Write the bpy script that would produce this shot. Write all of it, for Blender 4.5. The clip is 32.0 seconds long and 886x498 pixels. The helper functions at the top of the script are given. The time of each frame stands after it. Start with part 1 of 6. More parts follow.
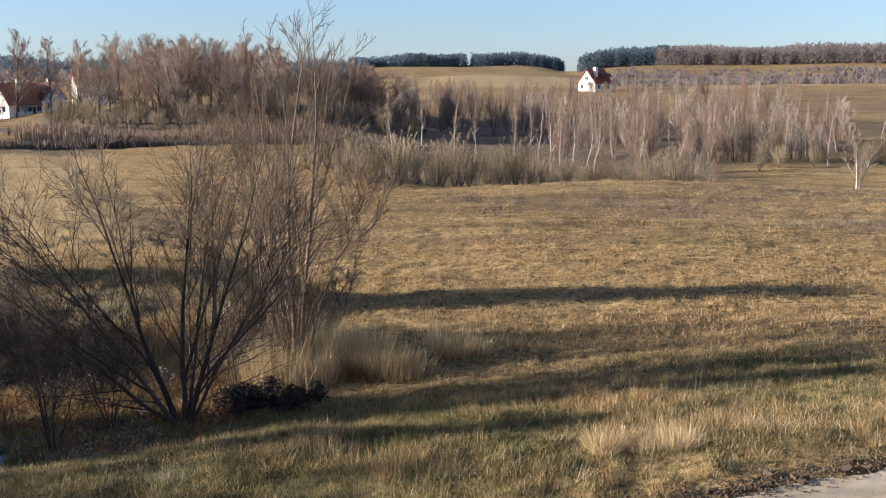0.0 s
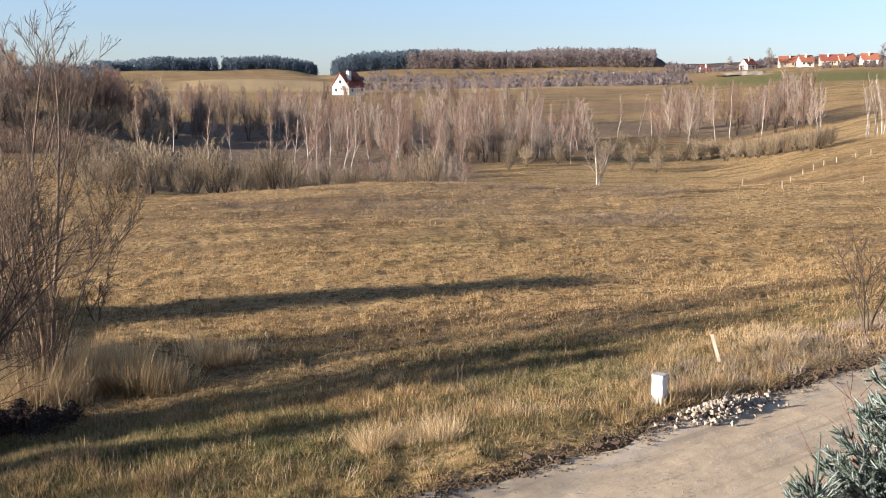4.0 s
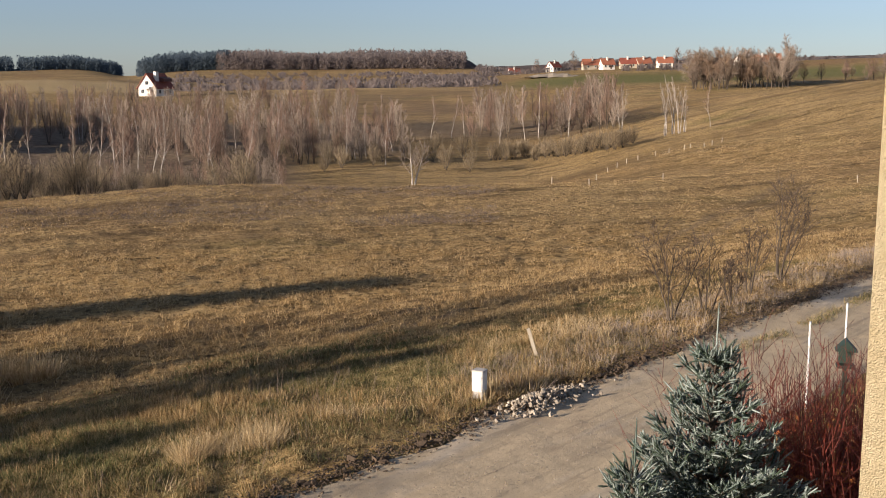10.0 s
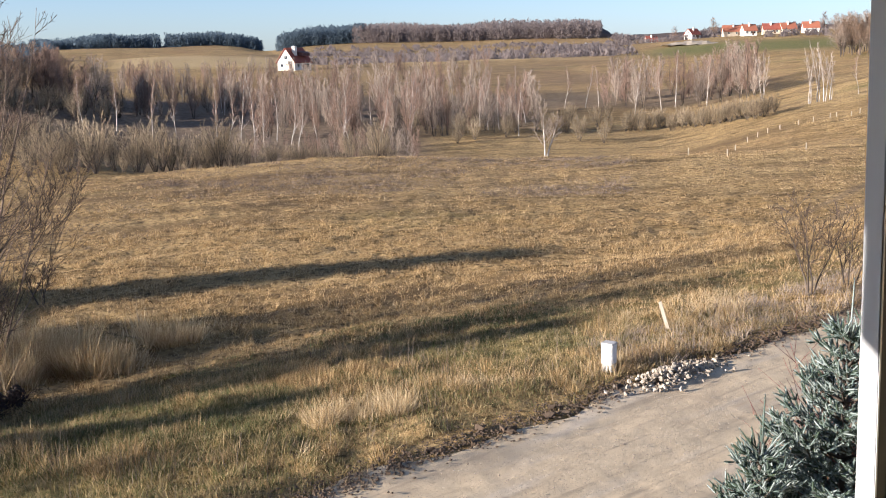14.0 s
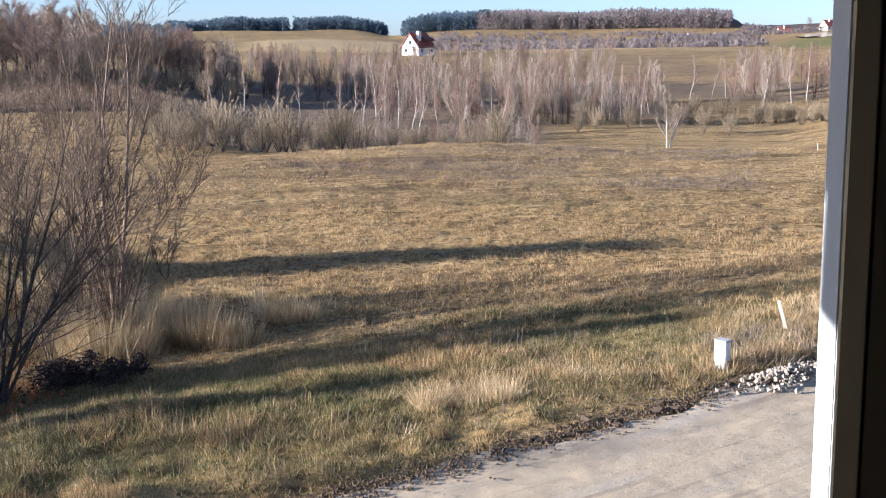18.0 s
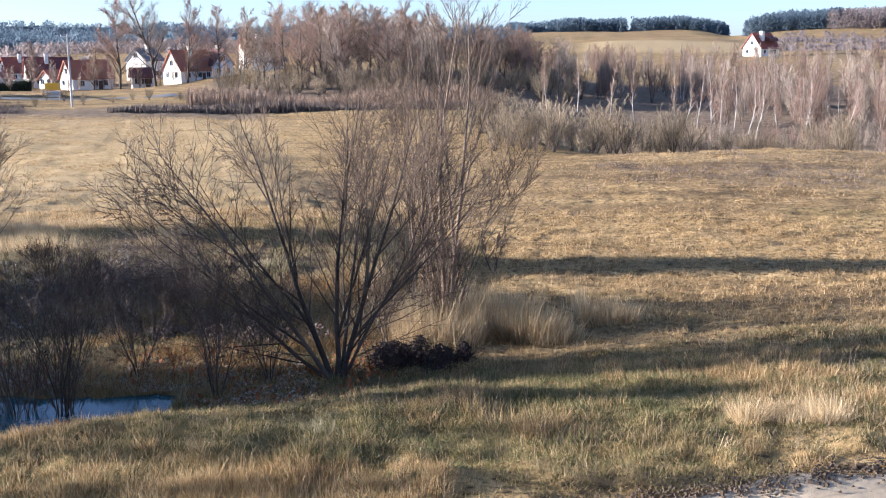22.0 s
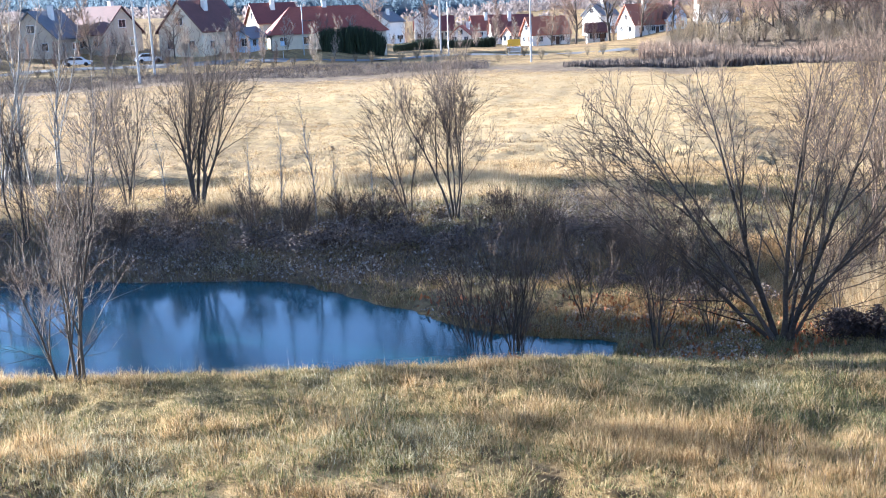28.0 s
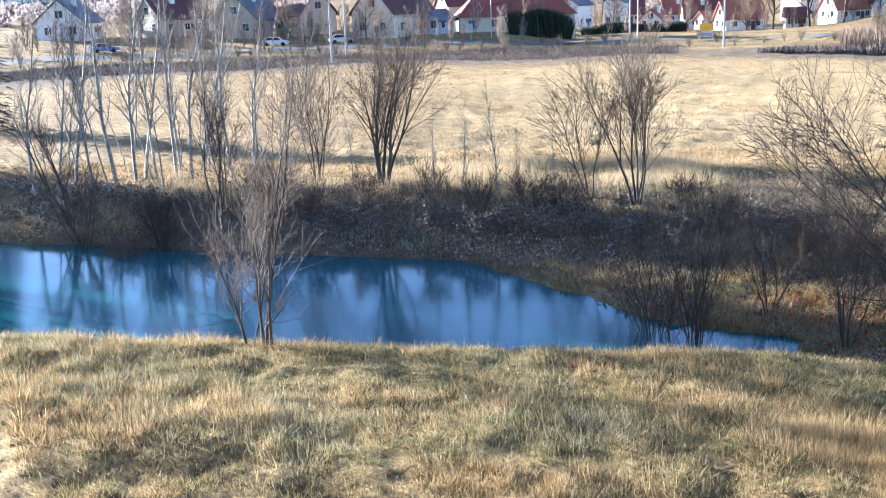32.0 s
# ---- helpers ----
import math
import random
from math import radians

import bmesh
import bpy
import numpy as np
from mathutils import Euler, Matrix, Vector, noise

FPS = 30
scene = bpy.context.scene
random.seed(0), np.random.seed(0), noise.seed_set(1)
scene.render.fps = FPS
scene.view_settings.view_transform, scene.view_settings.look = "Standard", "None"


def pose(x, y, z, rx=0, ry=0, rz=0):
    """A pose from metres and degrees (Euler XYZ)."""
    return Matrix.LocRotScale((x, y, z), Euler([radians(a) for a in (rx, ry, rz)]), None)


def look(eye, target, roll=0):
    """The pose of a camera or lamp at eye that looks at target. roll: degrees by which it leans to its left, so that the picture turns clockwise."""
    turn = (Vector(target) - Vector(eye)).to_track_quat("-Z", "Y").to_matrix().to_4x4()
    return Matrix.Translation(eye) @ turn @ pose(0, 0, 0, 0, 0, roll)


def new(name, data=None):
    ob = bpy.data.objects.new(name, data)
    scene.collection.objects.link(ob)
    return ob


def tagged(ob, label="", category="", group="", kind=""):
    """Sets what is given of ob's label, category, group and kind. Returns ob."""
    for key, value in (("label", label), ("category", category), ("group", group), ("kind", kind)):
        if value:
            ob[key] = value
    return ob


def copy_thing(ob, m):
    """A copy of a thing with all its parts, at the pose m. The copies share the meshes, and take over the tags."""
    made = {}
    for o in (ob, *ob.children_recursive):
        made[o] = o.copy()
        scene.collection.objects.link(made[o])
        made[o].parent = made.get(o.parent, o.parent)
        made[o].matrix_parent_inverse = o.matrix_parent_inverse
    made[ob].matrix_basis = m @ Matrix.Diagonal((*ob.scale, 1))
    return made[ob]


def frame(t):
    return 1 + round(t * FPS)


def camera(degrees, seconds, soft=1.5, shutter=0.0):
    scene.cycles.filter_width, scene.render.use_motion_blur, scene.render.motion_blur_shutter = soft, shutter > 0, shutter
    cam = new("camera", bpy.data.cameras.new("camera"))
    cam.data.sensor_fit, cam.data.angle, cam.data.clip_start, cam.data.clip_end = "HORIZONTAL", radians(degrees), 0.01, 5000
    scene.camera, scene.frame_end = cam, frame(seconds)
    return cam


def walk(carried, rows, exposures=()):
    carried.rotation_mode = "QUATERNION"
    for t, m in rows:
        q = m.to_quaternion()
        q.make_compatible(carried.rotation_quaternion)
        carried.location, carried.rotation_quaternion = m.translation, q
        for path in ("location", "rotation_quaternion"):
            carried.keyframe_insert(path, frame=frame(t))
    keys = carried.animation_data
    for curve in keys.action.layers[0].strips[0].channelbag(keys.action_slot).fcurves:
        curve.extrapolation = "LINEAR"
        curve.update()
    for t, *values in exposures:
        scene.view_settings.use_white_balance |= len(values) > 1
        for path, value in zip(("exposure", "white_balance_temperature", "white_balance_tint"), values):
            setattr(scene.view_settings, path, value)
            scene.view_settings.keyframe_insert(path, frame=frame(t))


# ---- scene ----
cam = camera(45.64, 32.0, soft=1.05)

# seconds, eye x y z, bearing, pitch, roll
PATH = [
    (0, -0.066, 0.191, 6.225, -0.00, -9.29, -0.04), (0.5, -0.058, 0.208, 6.212, 1.14, -8.92, 0.05), (1, -0.092, 0.209, 6.185, 2.30, -8.76, 0.25),
    (1.5, -0.118, 0.224, 6.187, 4.16, -8.78, 0.27), (2, -0.123, 0.198, 6.181, 5.90, -8.79, 0.02), (2.5, -0.063, 0.238, 6.182, 9.04, -8.87, 0.08),
    (3, -0.075, 0.183, 6.187, 10.68, -8.89, 0.03), (3.5, -0.1, 0.053, 6.222, 11.90, -9.00, -0.13), (5.5, -0.034, 0.263, 6.165, 16.84, -9.13, -0.23),
    (6, -0.029, 0.27, 6.16, 18.04, -8.99, -0.27), (6.5, -0.053, 0.243, 6.168, 19.33, -8.88, -0.06), (7, -0.052, 0.241, 6.166, 20.33, -8.67, 0.02),
    (7.5, -0.042, 0.252, 6.161, 21.11, -8.61, -0.11), (8, -0.053, 0.251, 6.166, 21.63, -8.71, -0.22), (8.5, -0.098, 0.206, 6.175, 22.76, -8.91, 0.18),
    (9, -0.0987, 0.2292, 6.171, 23.03, -8.90, -0.06), (9.5, -0.0977, 0.2122, 6.165, 23.04, -9.03, 0.06), (10, -0.0637, 0.2246, 6.168, 23.19, -9.06, -0.07),
    (10.5, -0.0556, 0.2279, 6.167, 23.08, -9.36, -0.05), (11, -0.0492, 0.2082, 6.165, 22.48, -9.70, -0.05), (11.5, -0.1082, 0.1266, 6.194, 20.66, -9.96, -0.23),
    (12, -0.0825, 0.1312, 6.195, 18.91, -9.96, -0.61), (12.5, -0.0617, 0.1381, 6.193, 17.60, -9.96, -0.64), (13, -0.0409, 0.1516, 6.188, 16.77, -9.88, -0.88),
    (13.5, -0.0259, 0.1708, 6.179, 16.35, -10.09, -1.02), (14, -0.0178, 0.1456, 6.177, 15.84, -10.54, -1.02), (14.5, 0.022, 0.171, 6.163, 15.11, -10.85, -0.84),
    (16.5, 0.086, 0.202, 6.151, 11.96, -11.38, -0.53), (17, 0.0771, 0.1896, 6.146, 11.12, -11.43, -0.40), (17.5, 0.071, 0.174, 6.161, 10.36, -11.48, -0.28),
    (18, 0.053, 0.135, 6.161, 9.41, -11.18, -0.04), (18.5, 0.079, 0.075, 6.19, 8.34, -10.87, 0.13), (19, 0.041, 0.042, 6.172, 6.26, -10.91, 0.61),
    (19.5, 0.091, -0.032, 6.207, 4.29, -10.97, 0.66), (20, 0.061, -0.035, 6.196, 0.52, -10.83, 0.88), (20.5, 0.087, -0.057, 6.204, -0.69, -10.77, 0.90),
    (21, 0.091, -0.035, 6.236, -2.79, -11.21, 1.07), (21.5, 0.076, -0.072, 6.211, -6.81, -11.32, -0.06), (22, 0.073, -0.106, 6.224, -8.48, -11.09, -0.28),
    (22.5, 0.07, -0.154, 6.244, -10.00, -10.71, -0.20), (23, 0.071, -0.182, 6.255, -11.43, -10.20, -0.26), (23.5, 0.07, -0.246, 6.235, -13.15, -9.68, -0.49),
    (24, 0.071, -0.219, 6.253, -14.72, -9.45, -0.57), (24.5, 0.07, -0.263, 6.246, -16.60, -9.74, -0.66), (25, 0.053, -0.331, 6.23, -19.39, -10.32, -0.56),
    (25.5, 0.085, -0.34, 6.214, -22.10, -11.52, -0.64), (27.5, 0.028, -0.319, 6.211, -29.25, -13.10, -1.27), (28, -0.005, -0.343, 6.227, -32.74, -13.03, -2.19),
    (28.5, 0.032, -0.35, 6.207, -34.80, -13.55, -2.29), (29, 0.031, -0.359, 6.21, -36.18, -13.55, -2.26), (29.5, 0.022, -0.362, 6.222, -37.03, -13.57, -2.05),
    (30, 0.03, -0.401, 6.206, -37.95, -13.53, -1.82), (30.5, 0.042, -0.419, 6.226, -39.04, -13.54, -1.77), (31, 0.047, -0.419, 6.209, -40.36, -13.50, -1.85),
    (31.5, 0.035, -0.427, 6.214, -41.54, -13.47, -1.92), (32, 0.039, -0.434, 6.223, -42.70, -13.56, -1.99)]

walk(cam, [(t, pose(x, y, z, 90 + p, 0, -b) @ pose(0, 0, 0, 0, 0, r)) for t, x, y, z, b, p, r in PATH],
     exposures=[(0, 1.6, 5450, 14), (3, 1.66, 5550, 16), (6, 1.52, 5800, 19), (7.3, 1.25, 5900, 19), (9, 1.0, 6000, 18), (11.2, 1.1, 5850, 16), (12, 1.58, 5550, 15), (13, 1.65, 5500, 16), (17, 1.88, 4950, 17), (19, 1.86, 4950, 16), (20, 2.1, 4900, 17),
                (21, 2.36, 4900, 17), (24, 1.65, 5300, 18), (25.2, 2.42, 5250, 17), (28, 2.9, 4750, 12), (32, 2.85, 4700, 11)])

# ---- light ----
SUN_BEARING, SUN_HEIGHT = -96.0, 12.3
world = bpy.data.worlds.new("sky")
scene.world = world
world.use_nodes = True
wn = world.node_tree
sky = wn.nodes.new("ShaderNodeTexSky")
sky.sky_type, sky.sun_disc = 'NISHITA', False
sky.sun_elevation, sky.sun_rotation = radians(SUN_HEIGHT), radians(SUN_BEARING)
sky.air_density, sky.dust_density, sky.ozone_density = 0.9, 0.25, 3.5
wn.nodes["Background"].inputs["Strength"].default_value = 0.059
haze = wn.nodes.new("ShaderNodeHueSaturation")
haze.inputs["Saturation"].default_value = 0.70
wn.links.new(sky.outputs[0], haze.inputs["Color"])
wn.links.new(haze.outputs[0], wn.nodes["Background"].inputs["Color"])
sun_data = bpy.data.lights.new("sun", 'SUN')
sun_data.energy, sun_data.angle, sun_data.color = 5.0, radians(0.5), (1.0, 0.84, 0.62)
sun = new("sun", sun_data)
sb, sh = radians(SUN_BEARING), radians(SUN_HEIGHT)
sun.matrix_basis = look((math.sin(sb) * math.cos(sh) * 50, math.cos(sb) * math.cos(sh) * 50, 60 + math.sin(sh) * 50), (0, 0, 60))


# ---- materials ----
def mat(name, colour, colour2=None, scale=8.0, rough=0.85, bump=0.0, bump_scale=None, metal=0.0, per_object=0.0,
        per_island=0.0, stretch=(1, 1, 1), colour3=None, spec=0.3):
    """A surface with two-scale colour variation and fine relief, in world-sized coordinates."""
    m = bpy.data.materials.new(name)
    m.use_nodes = True
    n, l = m.node_tree.nodes, m.node_tree.links
    b = n["Principled BSDF"]
    b.inputs["Roughness"].default_value, b.inputs["Metallic"].default_value = rough, metal
    b.inputs["Specular IOR Level"].default_value = spec
    geo = n.new("ShaderNodeNewGeometry")
    mp = n.new("ShaderNodeMapping")
    mp.inputs["Scale"].default_value = stretch
    l.new(geo.outputs["Position"], mp.inputs["Vector"])
    nz = n.new("ShaderNodeTexNoise")
    nz.inputs["Scale"].default_value, nz.inputs["Detail"].default_value = scale, 6
    l.new(mp.outputs[0], nz.inputs["Vector"])
    nz2 = n.new("ShaderNodeTexNoise")
    nz2.inputs["Scale"].default_value, nz2.inputs["Detail"].default_value = scale * 0.13, 3
    l.new(mp.outputs[0], nz2.inputs["Vector"])
    ramp = n.new("ShaderNodeValToRGB")
    c2 = colour2 or tuple(c * 0.7 for c in colour)
    ramp.color_ramp.elements[0].position, ramp.color_ramp.elements[1].position = 0.32, 0.68
    ramp.color_ramp.elements[0].color, ramp.color_ramp.elements[1].color = (*c2, 1), (*colour, 1)
    if colour3:
        e = ramp.color_ramp.elements.new(0.5)
        e.color = (*colour3, 1)
    add = n.new("ShaderNodeMath")
    add.operation = 'MULTIPLY_ADD'
    l.new(nz2.outputs[0], add.inputs[0])
    add.inputs[1].default_value = 0.5
    half = n.new("ShaderNodeMath")
    half.operation = 'MULTIPLY'
    half.inputs[1].default_value = 0.5
    l.new(nz.outputs[0], half.inputs[0])
    l.new(half.outputs[0], add.inputs[2])
    fac = add.outputs[0]
    for amount, source in ((per_object, "obj"), (per_island, "isl")):
        if amount:
            src = n.new("ShaderNodeObjectInfo").outputs["Random"] if source == "obj" else geo.outputs["Random Per Island"]
            ma = n.new("ShaderNodeMath")
            ma.operation = 'MULTIPLY_ADD'
            l.new(src, ma.inputs[0])
            ma.inputs[1].default_value = amount
            sub = n.new("ShaderNodeMath")
            sub.operation = 'SUBTRACT'
            l.new(fac, sub.inputs[0])
            sub.inputs[1].default_value = amount / 2
            l.new(sub.outputs[0], ma.inputs[2])
            fac = ma.outputs[0]
    l.new(fac, ramp.inputs[0])
    l.new(ramp.outputs[0], b.inputs["Base Color"])
    if bump:
        bp = n.new("ShaderNodeBump")
        bp.inputs["Strength"].default_value = min(bump, 1.0)
        bp.inputs["Distance"].default_value = 0.02 * max(1.0, bump)
        nb = n.new("ShaderNodeTexNoise")
        nb.inputs["Scale"].default_value, nb.inputs["Detail"].default_value = bump_scale or scale * 2, 5
        l.new(mp.outputs[0], nb.inputs["Vector"])
        l.new(nb.outputs[0], bp.inputs["Height"])
        l.new(bp.outputs[0], b.inputs["Normal"])
    return m


def translucent(m, amount=0.35):
    """Thin blades and leaves let some light through."""
    n, l = m.node_tree.nodes, m.node_tree.links
    b = n["Principled BSDF"]
    tr = n.new("ShaderNodeBsdfTranslucent")
    mix = n.new("ShaderNodeMixShader")
    mix.inputs[0].default_value = amount
    l.new(b.inputs["Base Color"].links[0].from_socket, tr.inputs["Color"])
    l.new(b.outputs[0], mix.inputs[1])
    l.new(tr.outputs[0], mix.inputs[2])
    l.new(mix.outputs[0], n["Material Output"].inputs["Surface"])
    return m


BARK = mat("grey_brown_bark", (0.105, 0.082, 0.062), (0.036, 0.028, 0.021), 14, 0.9, 0.6, per_object=0.3)
TWIG = mat("brown_twigs", (0.36, 0.25, 0.165), (0.13, 0.088, 0.06), 5, 0.85, per_island=0.5)
NEARTWIG = mat("dark_brown_twigs", (0.14, 0.098, 0.066), (0.05, 0.036, 0.026), 5, 0.85, per_island=0.6)
TWIG_RED = mat("reddish_twigs", (0.31, 0.205, 0.15), (0.175, 0.118, 0.088), 3, 0.85, per_island=0.5, per_object=0.4)
TWIG_GREY = mat("greyish_twigs", (0.40, 0.32, 0.25), (0.22, 0.175, 0.135), 3, 0.85, per_island=0.5, per_object=0.4)
BIRCH = mat("white_birch_bark", (0.60, 0.55, 0.48), (0.15, 0.12, 0.10), 5, 0.75, 0.3, stretch=(1, 1, 3))
BIRCHGREY = mat("grey_birch_bark", (0.46, 0.42, 0.36), (0.09, 0.075, 0.06), 6, 0.8, 0.3, stretch=(1, 1, 3))
PALEBARK = mat("pale_brown_bark", (0.33, 0.24, 0.17), (0.12, 0.085, 0.06), 9, 0.85, 0.5, stretch=(1, 1, 2))
SCRUB = mat("dark_brown_scrub", (0.21, 0.16, 0.125), (0.07, 0.053, 0.042), 4, 0.85, per_island=0.7)
DEADLEAF = mat("frosted_dead_leaves", (0.44, 0.38, 0.31), (0.10, 0.07, 0.045), 5, 0.85, per_island=0.9, colour3=(0.20, 0.14, 0.09))
GREENGRASS = translucent(mat("green_winter_grass", (0.19, 0.185, 0.072), (0.06, 0.068, 0.024), 1.4, 0.8, per_island=0.7))
FROSTGRASS = translucent(mat("frosted_grey_green_grass", (0.45, 0.39, 0.24), (0.17, 0.145, 0.065), 1.6, 0.8, per_island=0.8, colour3=(0.30, 0.255, 0.135)))
BRAMBLE = mat("dark_bramble", (0.05, 0.032, 0.025), (0.02, 0.014, 0.012), 6, 0.8, per_island=0.6)
STRAW = translucent(mat("dry_straw", (0.55, 0.40, 0.205), (0.20, 0.125, 0.05), 1.6, 0.8, per_island=0.8, colour3=(0.40, 0.265, 0.11)))
PALE = translucent(mat("pale_dry_grass", (0.66, 0.52, 0.31), (0.38, 0.27, 0.13), 1.5, 0.8, per_island=0.7))
MEADOW = translucent(mat("winter_meadow", (0.40, 0.31, 0.15), (0.085, 0.09, 0.026), 1.1, 0.8, per_island=0.7, colour3=(0.29, 0.215, 0.09)))
REED = translucent(mat("dry_reed", (0.50, 0.33, 0.14), (0.27, 0.165, 0.065), 2.0, 0.8, per_island=0.7))
SPRUCE_NEEDLE = mat("blue_spruce_needles", (0.27, 0.305, 0.28), (0.05, 0.07, 0.045), 4, 0.9, per_island=0.55, colour3=(0.13, 0.17, 0.15), spec=0.1)
DOGWOOD = mat("red_dogwood_stems", (0.20, 0.042, 0.026), (0.06, 0.02, 0.014), 4, 0.6, per_island=0.6)
RUSTLEAF = mat("rusty_leaves", (0.38, 0.13, 0.035), (0.2, 0.06, 0.02), 6, 0.7, per_island=0.6)
YELLOWLEAF = mat("yellow_leaf", (0.75, 0.45, 0.06), (0.5, 0.28, 0.05), 6, 0.7)
# the blue-grey of distant haze is put into this base colour
PINE = translucent(mat("haze_blue_conifers", (0.115, 0.15, 0.18), (0.095, 0.125, 0.15), 0.02, 0.95, spec=0.1), .6)
FARWOOD = translucent(mat("far_leafless_wood", (0.27, 0.225, 0.205), (0.20, 0.168, 0.155), 0.02, 0.95, spec=0.1), .6)
SHRUB = mat("olive_brown_shrub_twigs", (0.36, 0.28, 0.175), (0.16, 0.125, 0.078), 3, 0.85, per_island=0.5, per_object=0.4)
EVERGREEN = mat("evergreen_hedge", (0.045, 0.06, 0.03), (0.018, 0.026, 0.014), 2, 0.85, per_island=0.5)
WHITEWALL = mat("white_render_wall", (0.78, 0.74, 0.66), (0.66, 0.62, 0.54), 1.5, 0.9, 0.1)
CREAMWALL = mat("cream_render_wall", (0.72, 0.63, 0.46), (0.6, 0.52, 0.38), 1.5, 0.9, 0.1)
BEIGEWALL = mat("beige_render_wall", (0.5, 0.42, 0.31), (0.4, 0.34, 0.25), 1.5, 0.9, 0.1)
BLUEWALL = mat("pale_blue_wall", (0.42, 0.55, 0.68), (0.34, 0.46, 0.6), 1.5, 0.9, 0.1)
ROOF_RED = mat("red_clay_tiles", (0.28, 0.085, 0.055), (0.19, 0.055, 0.036), 3, 0.75, 0.3)
ROOF_ORANGE = mat("orange_clay_tiles", (0.35, 0.13, 0.07), (0.26, 0.095, 0.055), 3, 0.75, 0.3)
ROOF_DARK = mat("dark_brown_tiles", (0.13, 0.055, 0.045), (0.08, 0.035, 0.03), 3, 0.7, 0.3)
ROOF_WINE = mat("wine_red_tiles", (0.155, 0.05, 0.043), (0.105, 0.034, 0.03), 3, 0.7, 0.3)
ROOF_GREY = mat("grey_sheet_roof", (0.14, 0.14, 0.15), (0.09, 0.09, 0.1), 3, 0.6, 0.2)
GLASS = mat("window_glass", (0.03, 0.035, 0.045), (0.015, 0.02, 0.025), 1, 0.08, spec=0.6)
WOODWORK = mat("brown_woodwork", (0.12, 0.06, 0.03), (0.07, 0.035, 0.02), 6, 0.6)
WHITEPAINT = mat("white_paint", (0.78, 0.77, 0.74), (0.62, 0.6, 0.56), 9, 0.5, 0.1)
CONCRETE = mat("pale_concrete", (0.50, 0.48, 0.44), (0.36, 0.34, 0.31), 6, 0.9, 0.4)
OLDWOOD = mat("weathered_wood", (0.50, 0.44, 0.34), (0.3, 0.25, 0.19), 12, 0.85, 0.5, stretch=(1, 1, .2))
STEEL = mat("galvanised_steel", (0.5, 0.51, 0.52), (0.38, 0.39, 0.4), 8, 0.45, metal=0.7)
STONE = mat("pale_rubble_stone", (0.38, 0.33, 0.26), (0.20, 0.165, 0.125), 9, 0.9, 0.5, per_object=0.6)
CLOD = mat("dark_soil_clods", (0.10, 0.07, 0.045), (0.04, 0.028, 0.019), 12, 0.95, 0.7, per_object=0.4)
SIGNYELLOW = mat("yellow_sign_sheet", (0.8, 0.45, 0.03), (0.7, 0.38, 0.03), 3, 0.5)
PVC = mat("white_pvc", (0.80, 0.80, 0.79), (0.74, 0.74, 0.73), 20, 0.35)
RUBBER = mat("black_rubber", (0.012, 0.012, 0.013), (0.008, 0.008, 0.009), 20, 0.7)
# near-black plastic: the shade on the sash's inner bars is in the colour
SHADEPVC = mat("pvc_with_shade", (0.018, 0.018, 0.019), (0.012, 0.012, 0.013), 15, 0.9, spec=0.05)
PLASTER = mat("yellow_rough_plaster", (0.84, 0.72, 0.47), (0.70, 0.57, 0.34), 60, 0.95, 1.0, 420)
INNERWALL = mat("warm_inner_wall", (0.6, 0.56, 0.5), (0.54, 0.5, 0.44), 6, 0.9)
CARBLUE = mat("blue_car_paint", (0.06, 0.16, 0.42), (0.04, 0.12, 0.34), 3, 0.3, spec=0.5)
CARWHITE = mat("white_car_paint", (0.75, 0.75, 0.75), (0.65, 0.65, 0.65), 3, 0.3, spec=0.5)
ASPHALT = mat("grey_asphalt", (0.16, 0.155, 0.15), (0.11, 0.105, 0.1), 4, 0.9, 0.3)
DARKGREEN = mat("dark_green_paint", (0.025, 0.045, 0.034), (0.015, 0.028, 0.022), 6, 0.6)

WATER = bpy.data.materials.new("cold_pond_water")
WATER.use_nodes = True
wb = WATER.node_tree.nodes["Principled BSDF"]
wb.inputs["Base Color"].default_value = (0.02, 0.075, 0.09, 1)
wb.inputs["Roughness"].default_value, wb.inputs["IOR"].default_value = 0.10, 1.36
wnz = WATER.node_tree.nodes.new("ShaderNodeTexNoise")
wnz.inputs["Scale"].default_value, wnz.inputs["Detail"].default_value = 5.0, 3
wbp = WATER.node_tree.nodes.new("ShaderNodeBump")
wbp.inputs["Strength"].default_value, wbp.inputs["Distance"].default_value = 0.06, 0.02
WATER.node_tree.links.new(wnz.outputs[0], wbp.inputs["Height"])
WATER.node_tree.links.new(wbp.outputs[0], wb.inputs["Normal"])


